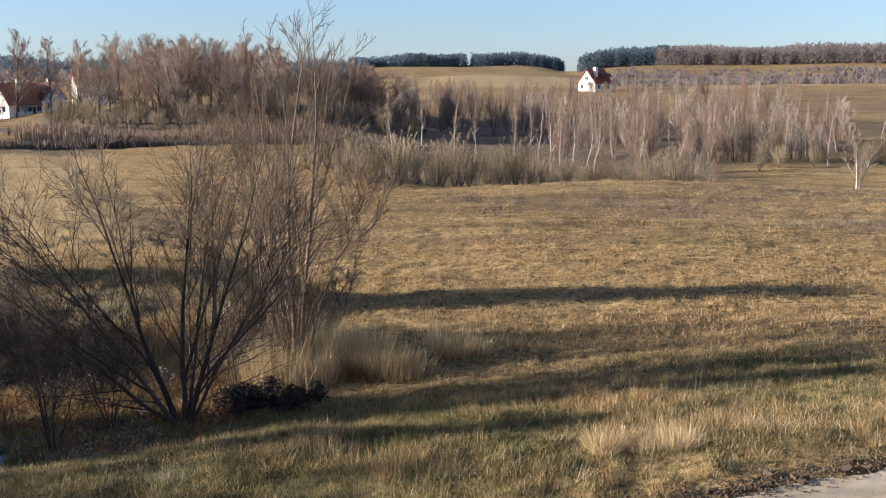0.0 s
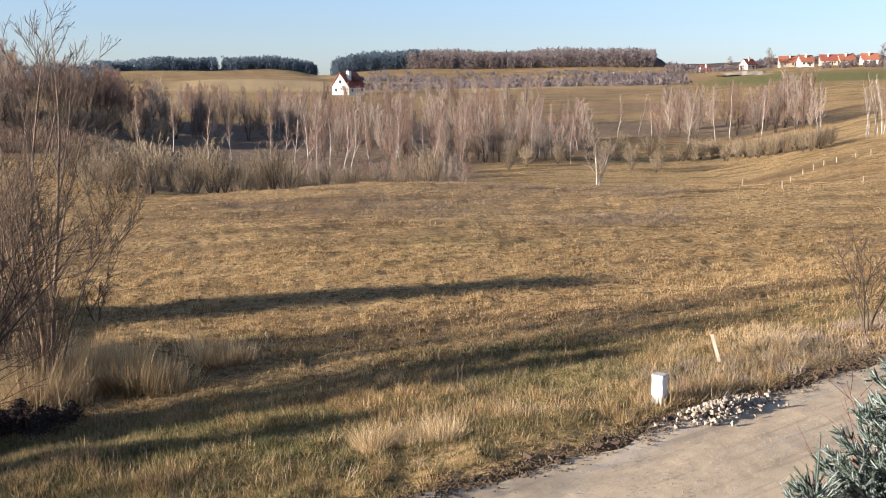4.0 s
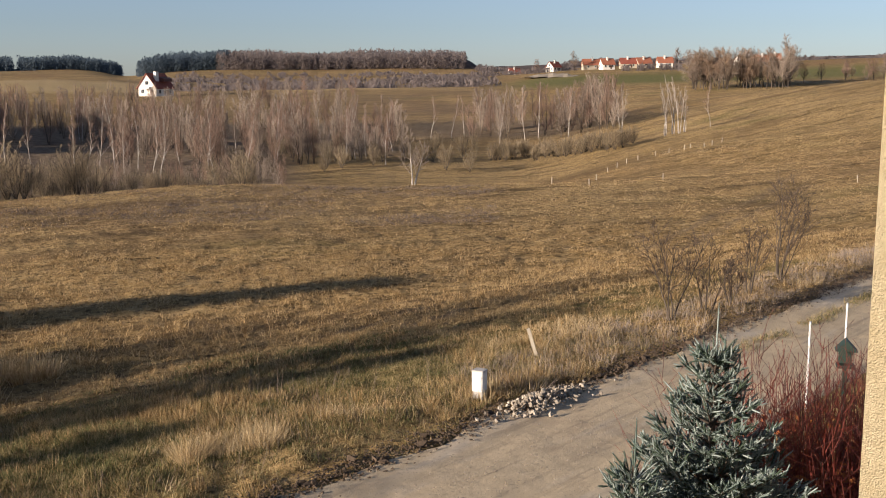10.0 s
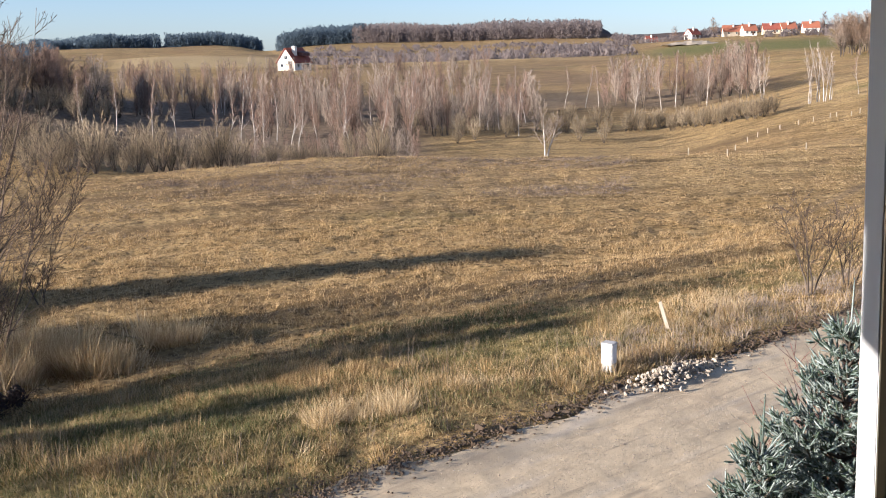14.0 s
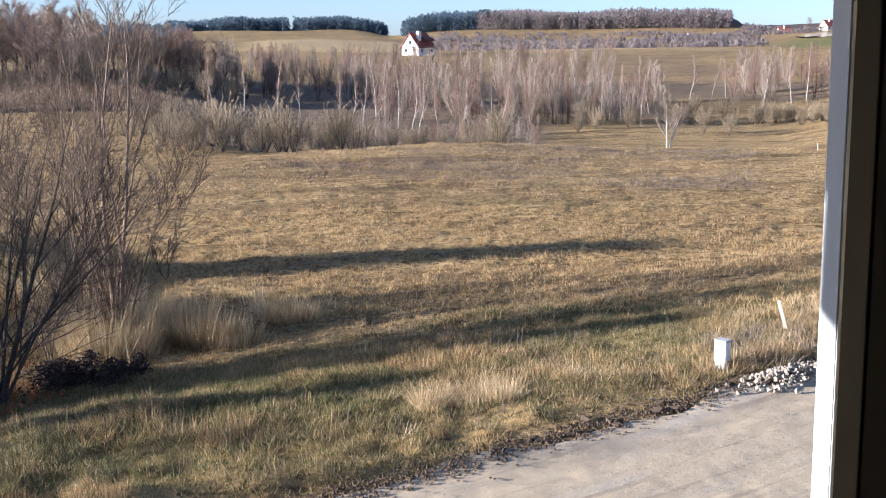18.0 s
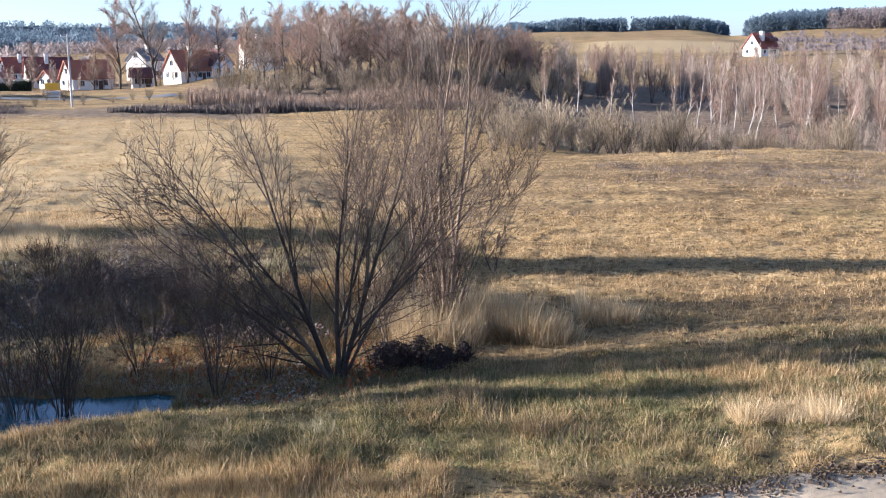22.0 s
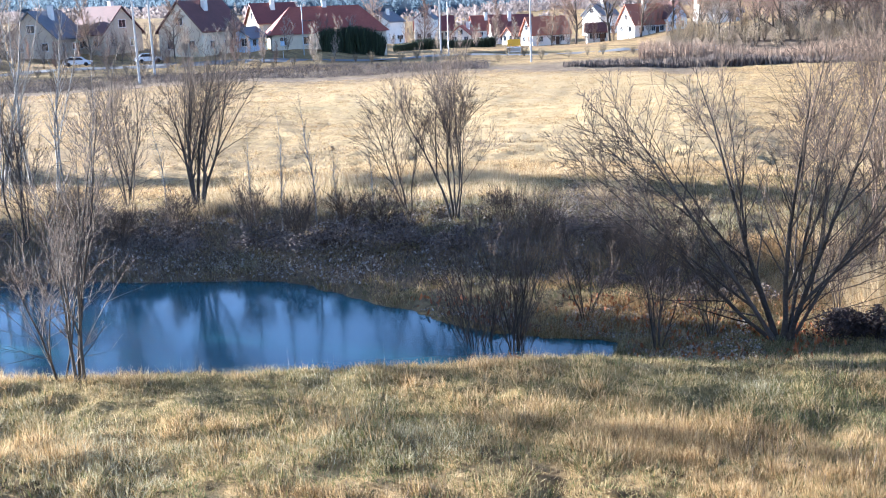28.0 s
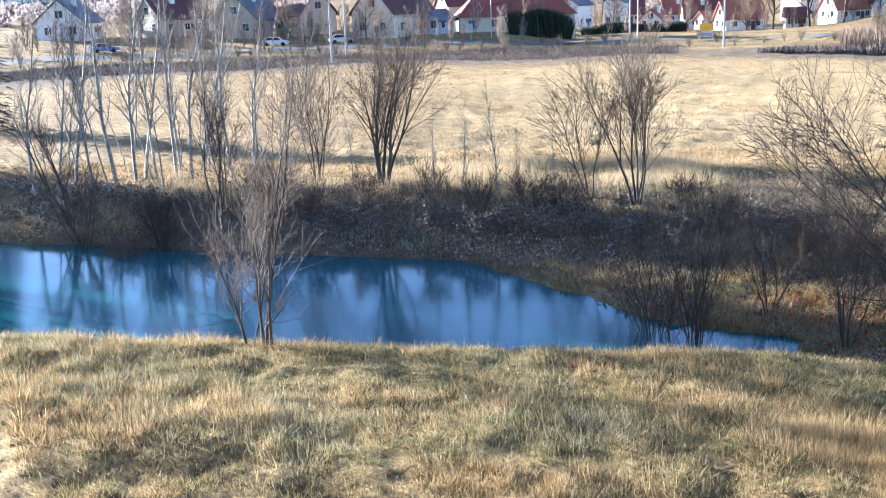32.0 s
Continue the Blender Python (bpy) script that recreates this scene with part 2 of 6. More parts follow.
def ground_material():
    """Winter grassland: straw, brown and green patches at several sizes, with mown streaks and fine relief."""
    m = bpy.data.materials.new("winter_grassland")
    m.use_nodes = True
    n, l = m.node_tree.nodes, m.node_tree.links
    b = n["Principled BSDF"]
    b.inputs["Roughness"].default_value, b.inputs["Specular IOR Level"].default_value = 0.95, 0.1
    geo = n.new("ShaderNodeNewGeometry")

    def noise_at(scale, detail=5, stretch=(1, 1, 1), turn=0.0, rough=0.6):
        mp = n.new("ShaderNodeMapping")
        mp.inputs["Scale"].default_value, mp.inputs["Rotation"].default_value = stretch, (0, 0, turn)
        l.new(geo.outputs["Position"], mp.inputs["Vector"])
        t = n.new("ShaderNodeTexNoise")
        t.inputs["Scale"].default_value, t.inputs["Detail"].default_value, t.inputs["Roughness"].default_value = scale, detail, rough
        l.new(mp.outputs[0], t.inputs["Vector"])
        return t.outputs[0]

    def mix(fac, a, c, low=0.4, high=0.6):
        r = n.new("ShaderNodeMapRange")
        r.inputs["From Min"].default_value, r.inputs["From Max"].default_value = low, high
        l.new(fac, r.inputs["Value"])
        x = n.new("ShaderNodeMix")
        x.data_type = 'RGBA'
        l.new(r.outputs[0], x.inputs["Factor"])
        for k, v in ((6, a), (7, c)):
            if isinstance(v, tuple):
                x.inputs[k].default_value = (*v, 1)
            else:
                l.new(v, x.inputs[k])
        return x.outputs[2]

    base = mix(noise_at(0.035, 6), (0.34, 0.225, 0.09), (0.44, 0.305, 0.135), 0.3, 0.7)
    base = mix(noise_at(0.012, 4), base, (0.30, 0.18, 0.085), 0.5, 0.66)
    base = mix(noise_at(0.5, 6, (0.22, 1, 1), 0.12), base, (0.13, 0.085, 0.036), 0.48, 0.68)
    base = mix(noise_at(1.8, 6, (0.35, 1, 1), 0.3), base, (0.52, 0.37, 0.175), 0.5, 0.7)
    base = mix(noise_at(0.055, 5, (0.5, 1, 1)), base, (0.20, 0.17, 0.06), 0.56, 0.75)
    base = mix(noise_at(4.0, 5), base, (0.075, 0.05, 0.022), 0.47, 0.66)
    base = mix(noise_at(0.16, 6, (0.12, 1, 1), -0.1), base, (0.16, 0.105, 0.05), 0.52, 0.7)
    cover = n.new("ShaderNodeAttribute")
    cover.attribute_name = "cover"
    sep = n.new("ShaderNodeSeparateColor")
    l.new(cover.outputs["Color"], sep.inputs[0])
    grain = noise_at(0.9, 6)
    for k, dark, light in ((0, (0.11, 0.08, 0.052), (0.24, 0.18, 0.12)), (1, (0.10, 0.10, 0.03), (0.20, 0.18, 0.065)), (2, (0.40, 0.29, 0.135), (0.52, 0.39, 0.20))):
        tone = mix(grain, dark, light, 0.35, 0.65)
        x = n.new("ShaderNodeMix")
        x.data_type = 'RGBA'
        l.new(sep.outputs[k], x.inputs["Factor"])
        l.new(base, x.inputs[6])
        l.new(tone, x.inputs[7])
        base = x.outputs[2]
    base = mix(noise_at(0.7, 5, (0.05, 1, 1), 0.08), base, (0.15, 0.10, 0.045), 0.58, 0.8)
    l.new(base, b.inputs["Base Color"])
    bp = n.new("ShaderNodeBump")
    bp.inputs["Strength"].default_value, bp.inputs["Distance"].default_value = 1.0, 0.35
    l.new(noise_at(1.6, 8, (0.6, 1, 1), 0.2, 0.7), bp.inputs["Height"])
    l.new(bp.outputs[0], b.inputs["Normal"])
    return m


GROUND = ground_material()


def road_material():
    """Packed sandy soil: long wheel-worn streaks, damp darker patches and fine grit."""
    m = mat("sandy_dirt_road", (0.56, 0.445, 0.285), (0.40, 0.31, 0.20), 2.6, 0.95, 0.28, 110, colour3=(0.49, 0.385, 0.245))
    n, l = m.node_tree.nodes, m.node_tree.links
    b = n["Principled BSDF"]
    col = b.inputs["Base Color"].links[0].from_socket
    geo = n.new("ShaderNodeNewGeometry")
    for scale, stretch, tone, low, high in ((5.0, (.05, 1, 1), (0.33, 0.26, 0.17), .54, .7), (1.1, (.2, 1, 1), (0.52, 0.445, 0.34), .55, .75), (26, (1, 1, 1), (0.22, 0.18, 0.13), .6, .75)):
        turn = n.new("ShaderNodeMapping")
        turn.vector_type = 'TEXTURE'
        turn.inputs["Rotation"].default_value = (0, 0, radians(25.5))
        turn.inputs["Scale"].default_value = tuple(1 / k for k in stretch)
        l.new(geo.outputs["Position"], turn.inputs["Vector"])
        t = n.new("ShaderNodeTexNoise")
        t.inputs["Scale"].default_value, t.inputs["Detail"].default_value = scale, 5
        l.new(turn.outputs[0], t.inputs["Vector"])
        r = n.new("ShaderNodeMapRange")
        r.inputs["From Min"].default_value, r.inputs["From Max"].default_value = low, high
        l.new(t.outputs[0], r.inputs["Value"])
        x = n.new("ShaderNodeMix")
        x.data_type = 'RGBA'
        l.new(r.outputs[0], x.inputs["Factor"])
        l.new(col, x.inputs[6])
        x.inputs[7].default_value = (*tone, 1)
        col = x.outputs[2]
    l.new(col, b.inputs["Base Color"])
    return m


ROADMAT = road_material()


# ---- shape of the land ----
EYE = 6.2


def smooth(a, b, x):
    t = np.clip((x - a) / (b - a), 0, 1)
    return t * t * (3 - 2 * t)


def along_road(x, y):
    """Distance from the road's field-side edge (towards the field) and along it."""
    dx, dy = x - 7.8, y - 16.7
    return -.4305 * dx + .9026 * dy, .9026 * dx + .4305 * dy


def off_road(x, y):
    """Distance from the road's field-side edge, where the road bends away to the house."""
    q, s = along_road(x, y)
    return q + .05 * np.clip(-7 - s, 0, None) ** 2, s


def height(x, y):
    x, y = np.asarray(x, float), np.asarray(y, float)
    r, b = np.hypot(x, y), np.degrees(np.arctan2(x, y))
    q, s = along_road(x, y)
    left = 1 - smooth(-9, 3, x)
    front = smooth(-100, -80, b) * (1 - smooth(80, 100, b))
    valley = smooth(-7, 3, b)
    # shoulder by the pond, gentle fall elsewhere
    z = left * (-.42 * smooth(0, 6, q) - 1.58 * smooth(6.8, 11.2, q + .14 * np.clip(-13 - s, 0, 15))) + (1 - left) * -1.95 * smooth(0, 17, q)
    # the pond's basin, its far bank, then the flat field
    narrow = smooth(-25, -14.5, s)
    w = 4.6 * (1 - narrow) + .7
    z = z - (1 - smooth(.75, 1.25, np.abs(q - 13.6 + .9 * narrow) / w)) * (1 - smooth(-15.5, -13, s))
    z = z + left * (1 - smooth(-6, -2, s)) * (1.05 * smooth(18.5, 25, q) - .75 * smooth(27, 42, q))
    # hummock, valley, hill
    z = z + .15 * np.exp(-((b - 13) / 9) ** 2 - ((r - 78) / 16) ** 2) * front
    brow = 75 + 4.5 * smooth(-4, 13, b)
    village = smooth(-40, -35, b) * (1 - smooth(-27, -14, b))
    beyond = 1 - smooth(-23, -18, b)
    z = z - 2.9 * smooth(brow, brow + 27, r) * valley * (1 - smooth(26, 36, b) * .55)
    z = z + smooth(27, 50, b) * smooth(55, 195, r) * 9.5 * (1 - .55 * smooth(200, 330, r)) * front
    # far land
    z = z + smooth(130, 420, r) * 6.3 * valley * front + smooth(400, 650, r) * 3 * front
    z = z + (2.4 * smooth(150, 215, r) * (1 - village) - 3.0 * smooth(165, 290, r) * village) * (1 - valley) * front
    z = z + smooth(600, 1250, r) * beyond * (8 + 5 * np.exp(-((b + 36) / 5) ** 2) - 3 * np.exp(-((b + 26) / 2.5) ** 2)) * front
    z = z + 2.6 * np.exp(-((b - 2) / 5) ** 2) * smooth(430, 600, r) * (1 - smooth(700, 900, r))
    z = z + 7 * smooth(330, 660, r) * smooth(22, 32, b) * front
    z = z + smooth(850, 1450, r) * (15 + 6 * np.exp(-((b - 17) / 7) ** 2) - 7 * np.exp(-((b - 6.8) / 1.2) ** 2)) * front
    z = z + smooth(1250, 1750, r) * (9 * np.exp(-((b + 1.2) / 1.6) ** 2) + 5 * np.exp(-((b - 4) / 1.8) ** 2) - 4) * (1 - smooth(5, 8, b)) * smooth(-30, -5, b) * front
    z = z + smooth(800, 1300, r) * 5 * np.sin(b * .35) * (1 - smooth(-10, -4, b)) * (1 - beyond) * front
    z = z + smooth(200, 500, r) * front * (1.6 * np.sin(x * .011 + y * .017) + 1.2 * np.sin(x * .023 - y * .009 + 1))
    z = z + smooth(14, 60, r) * .12 * (np.sin(x * .19 + .7 * np.sin(y * .13)) + np.sin(y * .23 + x * .07))
    return z


LATTICE = np.random.default_rng(77).uniform(-1, 1, (256, 256))


def lumps(x, y, size):
    """Smooth random unevenness with the given spacing in metres."""
    u, v = np.asarray(x, float) / size + 900.3, np.asarray(y, float) / size + 700.7
    i, j = np.floor(u).astype(int), np.floor(v).astype(int)
    fu, fv = u - i, v - j
    fu, fv = fu * fu * (3 - 2 * fu), fv * fv * (3 - 2 * fv)
    at = lambda a, b: LATTICE[a % 256, b % 256]
    return (at(i, j) * (1 - fu) + at(i + 1, j) * fu) * (1 - fv) + (at(i, j + 1) * (1 - fu) + at(i + 1, j + 1) * fu) * fv


def bumps(x, y):
    """Tussocks and small unevenness of the turf, none on the road."""
    q, s = off_road(x, y)
    k = smooth(0.1, 1.2, q) + smooth(3.6, 4.6, -q)
    return k * (.07 * lumps(x, y, 1.7) + .075 * lumps(x, y, .62) + .04 * lumps(y, x, .3))


def land(x, y):
    return height(x, y) + bumps(x, y)


def polar(b, r):
    """A place on the land at a bearing (degrees) and distance from the window."""
    x, y = r * math.sin(radians(b)), r * math.cos(radians(b))
    return x, y, float(land(x, y))


def mesh_of(name, verts, faces, material, smooth_faces=False):
    me = bpy.data.meshes.new(name)
    verts, faces = np.asarray(verts, np.float32), np.asarray(faces, np.int32)
    k = faces.shape[1]
    me.vertices.add(len(verts))
    me.vertices.foreach_set("co", verts.ravel())
    me.loops.add(faces.size)
    me.loops.foreach_set("vertex_index", faces.ravel())
    me.polygons.add(len(faces))
    me.polygons.foreach_set("loop_start", np.arange(0, faces.size, k, dtype=np.int32))
    me.polygons.foreach_set("use_smooth", np.full(len(faces), smooth_faces))
    me.update(calc_edges=True)
    me.materials.append(material)
    return me


def part(name, data, material, parent, label=""):
    """Links a mesh, or a bmesh, as one object under a thing or a part."""
    if isinstance(data, bmesh.types.BMesh):
        me = bpy.data.meshes.new(name)
        data.to_mesh(me)
        data.free()
        me.materials.append(material)
        data = me
    ob = new(name, data)
    ob.parent = parent
    if label:
        tagged(ob, label)
    return ob


def thing(name, place, turn=0.0, label="", category="", group="", kind=""):
    ob = new(name)
    ob.matrix_basis = pose(*place, 0, 0, turn)
    ob.empty_display_size = 0.1
    return tagged(ob, label, category, group, kind)


# ---- ground ----
bear = np.concatenate([np.arange(-180, -72, 4.0), np.arange(-72, 54, 0.28), np.arange(54, 180, 4.0)])
rad = np.concatenate([[0.0], np.geomspace(2.0, 12, 14)[:-1], np.geomspace(12, 60, 190)[:-1], np.geomspace(60, 4500, 170)])
bb, rr = np.meshgrid(np.radians(bear), rad)
gx, gy = rr * np.sin(bb), rr * np.cos(bb)
gz = land(gx, gy)
gq, gs = along_road(gx, gy)
go, _ = off_road(gx, gy)
gz = gz - .06 * smooth(-.3, .3, -go) * smooth(-.3, .3, go + 3.9) * (np.abs(gs) < 70)
nb_, nr_ = len(bear), len(rad)
ids = np.arange(nb_ * nr_).reshape(nr_, nb_)
nxt = np.roll(ids, -1, axis=1)
quads = np.stack([ids[:-1], ids[1:], nxt[1:], nxt[:-1]], -1).reshape(-1, 4)
ground = new("ground", mesh_of("ground", np.stack([gx, gy, gz], -1).reshape(-1, 3), quads, GROUND, True))
gb = np.degrees(bb)
band = lambda v, a0, a1, w: smooth(a0 - w, a0 + w, v) * (1 - smooth(a1 - w, a1 + w, v))
wave = .5 + .5 * np.sin(gx * .05 + 2 * np.sin(gy * .03)) * np.sin(gy * .06 + 1.5 * np.sin(gx * .04))
litter = np.maximum.reduce([band(gb, -5.5, 15, 1.5) * band(rr, 108, 238, 8), band(gb, 14, 21, 1.5) * band(rr, 158, 238, 8), band(gb, 20, 33, 2) * band(rr, 190, 240, 10) * .8,
                            band(gq, 17, 26, 1.2) * band(gs, -70, -8, 2) * .85, band(gb, -66, -18, 1) * band(rr, 121, 142, 5) * .9,
                            band(gb, -8, 22, 3) * band(rr, 58, 82, 5) * .35 * wave, band(gb, -21, -3, 1) * band(rr, 134, 230, 5),
                            band(gq, 8.5, 12, .8) * band(gs, -22, -6, 2) * .7, band(gb, -29, -14, 2) * band(rr - 116 - 1.6 * (gb + 27), -.9, .9, .6) * .8, band(gb, -29, -14, 2) * band(rr - 123 - 1.6 * (gb + 27), -.9, .9, .6) * .8,
                            # first entry: patchy darker strip about 62 m out, beyond the pond
                            band(gb, -60, -8, 3) * band(rr - 62 - 3 * np.sin(gb * .2), -4, 5, 3) * .45 * wave, band(gb, 6, 26, 2) * band(rr, 235, 1000, 40) * (.1 + .35 * wave)])
track = (gy - 31.4 - .738 * (gx - 13) + 1.2 * np.sin((gx - 13) * .072)) / 1.243
litter = np.maximum(litter, (band(track, -1.15, -.65, .3) + band(track, .65, 1.15, .3)) * band(gx, 8, 60, 4) * (.35 + .3 * wave))
green = np.maximum.reduce([band(gb, 27, 46, 1.5) * band(rr, 390, 580, 30), band(gq, 2.5, 7, 1) * .55 * (.4 + .6 * wave) * (rr < 40), band(gq, -9, -4, .5) * .6 * (rr < 40)])
stubble = np.maximum.reduce([band(gb, -66, -17, 3) * band(rr, 50, 118, 6) * (.65 - .35 * smooth(-34, -44, gb)), band(gb, -1, 7.5, 1) * band(rr, 430, 680, 30) * .8, band(gb, 14, 24, 2) * band(rr, 380, 470, 20) * .7 * wave])
attr = ground.data.color_attributes.new("cover", 'FLOAT_COLOR', 'POINT')
attr.data.foreach_set("color", np.stack([litter, green, stubble, np.ones_like(litter)], -1).astype(np.float32).ravel())
tagged(ground, "rolling winter grassland, straw-coloured with green patches", "ground", kind="structure")

# dirt road with two ruts
ss = np.arange(-22, 68, 0.13)
qq = np.arange(-3.9, 0.45, 0.11)
s2, q2 = np.meshgrid(ss, qq)
edge = .25 * np.sin(s2 * .8) + .15 * np.sin(s2 * 2.3 + 1)
q3 = q2 + edge * np.clip((q2 + 3.9) / 4.3, 0, 1) ** 4 - .05 * np.clip(-7 - s2, 0, None) ** 2
rx, ry = 7.8 + .9026 * s2 - .4305 * q3, 16.7 + .4305 * s2 + .9026 * q3
rng = np.random.default_rng(5)
wear = .005 * lumps(rx, ry, .9) + .006 * lumps(rx, ry, .35) + .004 * rng.standard_normal(s2.shape)
ruts = -.025 * np.exp(-((q2 + .75) / .28) ** 2) - .025 * np.exp(-((q2 + 2.5) / .28) ** 2)
rz = height(rx, ry) + .03 + wear + ruts - .12 * smooth(.15, .45, q2) - .12 * smooth(3.6, 3.9, -q2)
rid = np.arange(s2.size).reshape(s2.shape)
rquads = np.stack([rid[:-1, :-1], rid[:-1, 1:], rid[1:, 1:], rid[1:, :-1]], -1).reshape(-1, 4)
road = new("road", mesh_of("road", np.stack([rx, ry, rz], -1).reshape(-1, 3), rquads, ROADMAT, True))
tagged(road, "sandy dirt road with worn wheel ruts", "road", kind="structure")

# pond
pv, pf = [], []
for k in range(64):
    a = 2 * math.pi * k / 64
    s_, q_ = -36 + 26 * math.cos(a), 14.2 + 9 * math.sin(a)
    pv.append((7.8 + .9026 * s_ - .4305 * q_, 16.7 + .4305 * s_ + .9026 * q_, -2.12))
me = bpy.data.meshes.new("pond")
me.from_pydata(pv, [], [list(range(64))])
me.materials.append(WATER)
tagged(new("pond", me), "still blue pond water reflecting bare trees", "water", kind="structure")


# ---- trees ----
class Limbs:
    """Collects tapered tubes into one mesh."""

    def __init__(self):
        self.v, self.f = [], []

    def tube(self, pts, radii, sides=4):
        base = len(self.v)
        n = len(pts)
        for i, p in enumerate(pts):
            d = pts[min(i + 1, n - 1)] - pts[max(i - 1, 0)]
            d = d.normalized() if d.length > 1e-9 else Vector((0, 0, 1))
            u = d.cross(Vector((1, 0, 0)) if abs(d.x) < .8 else Vector((0, 1, 0))).normalized()
            w = d.cross(u)
            for k in range(sides):
                a = 2 * math.pi * k / sides
                self.v.append(p + (u * math.cos(a) + w * math.sin(a)) * radii[i])
        for i in range(n - 1):
            for k in range(sides):
                a, b = base + i * sides + k, base + i * sides + (k + 1) % sides
                self.f.append((a, b, b + sides, a + sides))

    def mesh(self, name, material):
        return mesh_of(name, [tuple(v) for v in self.v] or [(0, 0, 0)] * 4, self.f or [(0, 1, 2, 3)], material, True)


def limb(rnd, start, way, length, r0, r1, steps, wobble, rise):
    pts, radii = [start.copy()], [r0]
    d = way.normalized()
    for i in range(steps):
        d = (d + Vector((rnd.gauss(0, wobble), rnd.gauss(0, wobble), rnd.gauss(0, wobble * .6) + rise))).normalized()
        pts.append(pts[-1] + d * (length / steps))
        radii.append(r0 + (r1 - r0) * (i + 1) / steps)
    return pts, radii


def at_point(pts, f):
    k = min(int(f * (len(pts) - 1)), len(pts) - 2)
    g = f * (len(pts) - 1) - k
    return pts[k].lerp(pts[k + 1], g), (pts[k + 1] - pts[k]).normalized()


def off(rnd, d, angle, turn=None):
    """A direction at an angle (degrees) from d."""
    u = d.cross(Vector((1, 0, 0)) if abs(d.x) < .8 else Vector((0, 1, 0))).normalized()
    w = d.cross(u)
    t = rnd.uniform(0, 2 * math.pi) if turn is None else turn
    a = radians(angle)
    return (d * math.cos(a) + (u * math.cos(t) + w * math.sin(t)) * math.sin(a)).normalized()


def tree_meshes(seed, tall, stems, spread, branches, twigs, r0, angle=36, low=0.25, twig_len=0.2, fine=0.006, lean=(0, 0),
                sub=1, sides=5, rise=.06, twig_mat=None, bark=None, first=.38, reach=None, far=False):
    """Meshes of the stems and of the finer crown of a leafless tree: long forking limbs that turn upwards."""
    rnd = random.Random(seed)
    wood, crown = Limbs(), Limbs()
    for i in range(stems):
        a = 2 * math.pi * (i + rnd.random() * .6) / max(stems, 1)
        tilt = spread * (rnd.uniform(.45, 1.15) if stems > 1 else .15)
        way = Vector((math.cos(a) * tilt + lean[0], math.sin(a) * tilt + lean[1], 1))
        h = tall * (rnd.uniform(.75, 1.0) if stems > 1 else 1.0)
        start = Vector((math.cos(a) * r0 * 1.8, math.sin(a) * r0 * 1.8, -.08)) if stems > 1 else Vector((0, 0, -.08))
        pts, radii = limb(rnd, start, way, h * way.length ** .35, r0 * rnd.uniform(.7, 1.1), fine, 10, .06, rise)
        wood.tube(pts, radii, sides)
        for j in range(branches):
            f = low + (1 - low) * (j + rnd.random()) / branches * .97
            p, d = at_point(pts, f)
            ln = (reach or tall * first) * (1.2 - .85 * f) * rnd.uniform(.6, 1.15)
            br = max(fine, (r0 * (1 - f) + fine * f) * .5)
            bp, brd = limb(rnd, p, off(rnd, d, angle * rnd.uniform(.65, 1.3)), ln, br, fine * .7, 3 if far else 6, .07, .075)
            (wood if br > fine * 2.0 else crown).tube(bp, brd, 4 if br > fine * 2.0 else 3)
            for k in range(twigs):
                f2 = .22 + .76 * (k + rnd.random()) / twigs
                p2, d2 = at_point(bp, f2)
                tl = ln * (.3 + twig_len * .5) * rnd.uniform(.5, 1.2) * (1.15 - .6 * f2)
                tp, tr = limb(rnd, p2, off(rnd, d2, rnd.uniform(22, 42)), tl, fine * .8, fine * .4, 1 if far else 4, .07, .06)
                crown.tube(tp, tr, 3)
                for m in range(sub):
                    p3, d3 = at_point(tp, rnd.uniform(.2, .9))
                    sp, sr = limb(rnd, p3, off(rnd, d3, rnd.uniform(24, 45)), tl * rnd.uniform(.35, .7), fine * .55, fine * .35, 1 if far else 2, .06, .05)
                    crown.tube(sp, sr, 3)
    return wood.mesh("trunk", bark or BARK), crown.mesh("crown", twig_mat or TWIG)


def tree(name, place, meshes, label, category, group="", turn=0.0, scale=1.0):
    t = thing(name, (place[0], place[1], place[2] - .03), turn, label, category, group)
    t.scale = (scale,) * 3
    part("trunk", meshes[0], None, t)
    part("crown", meshes[1], None, t)
    return t


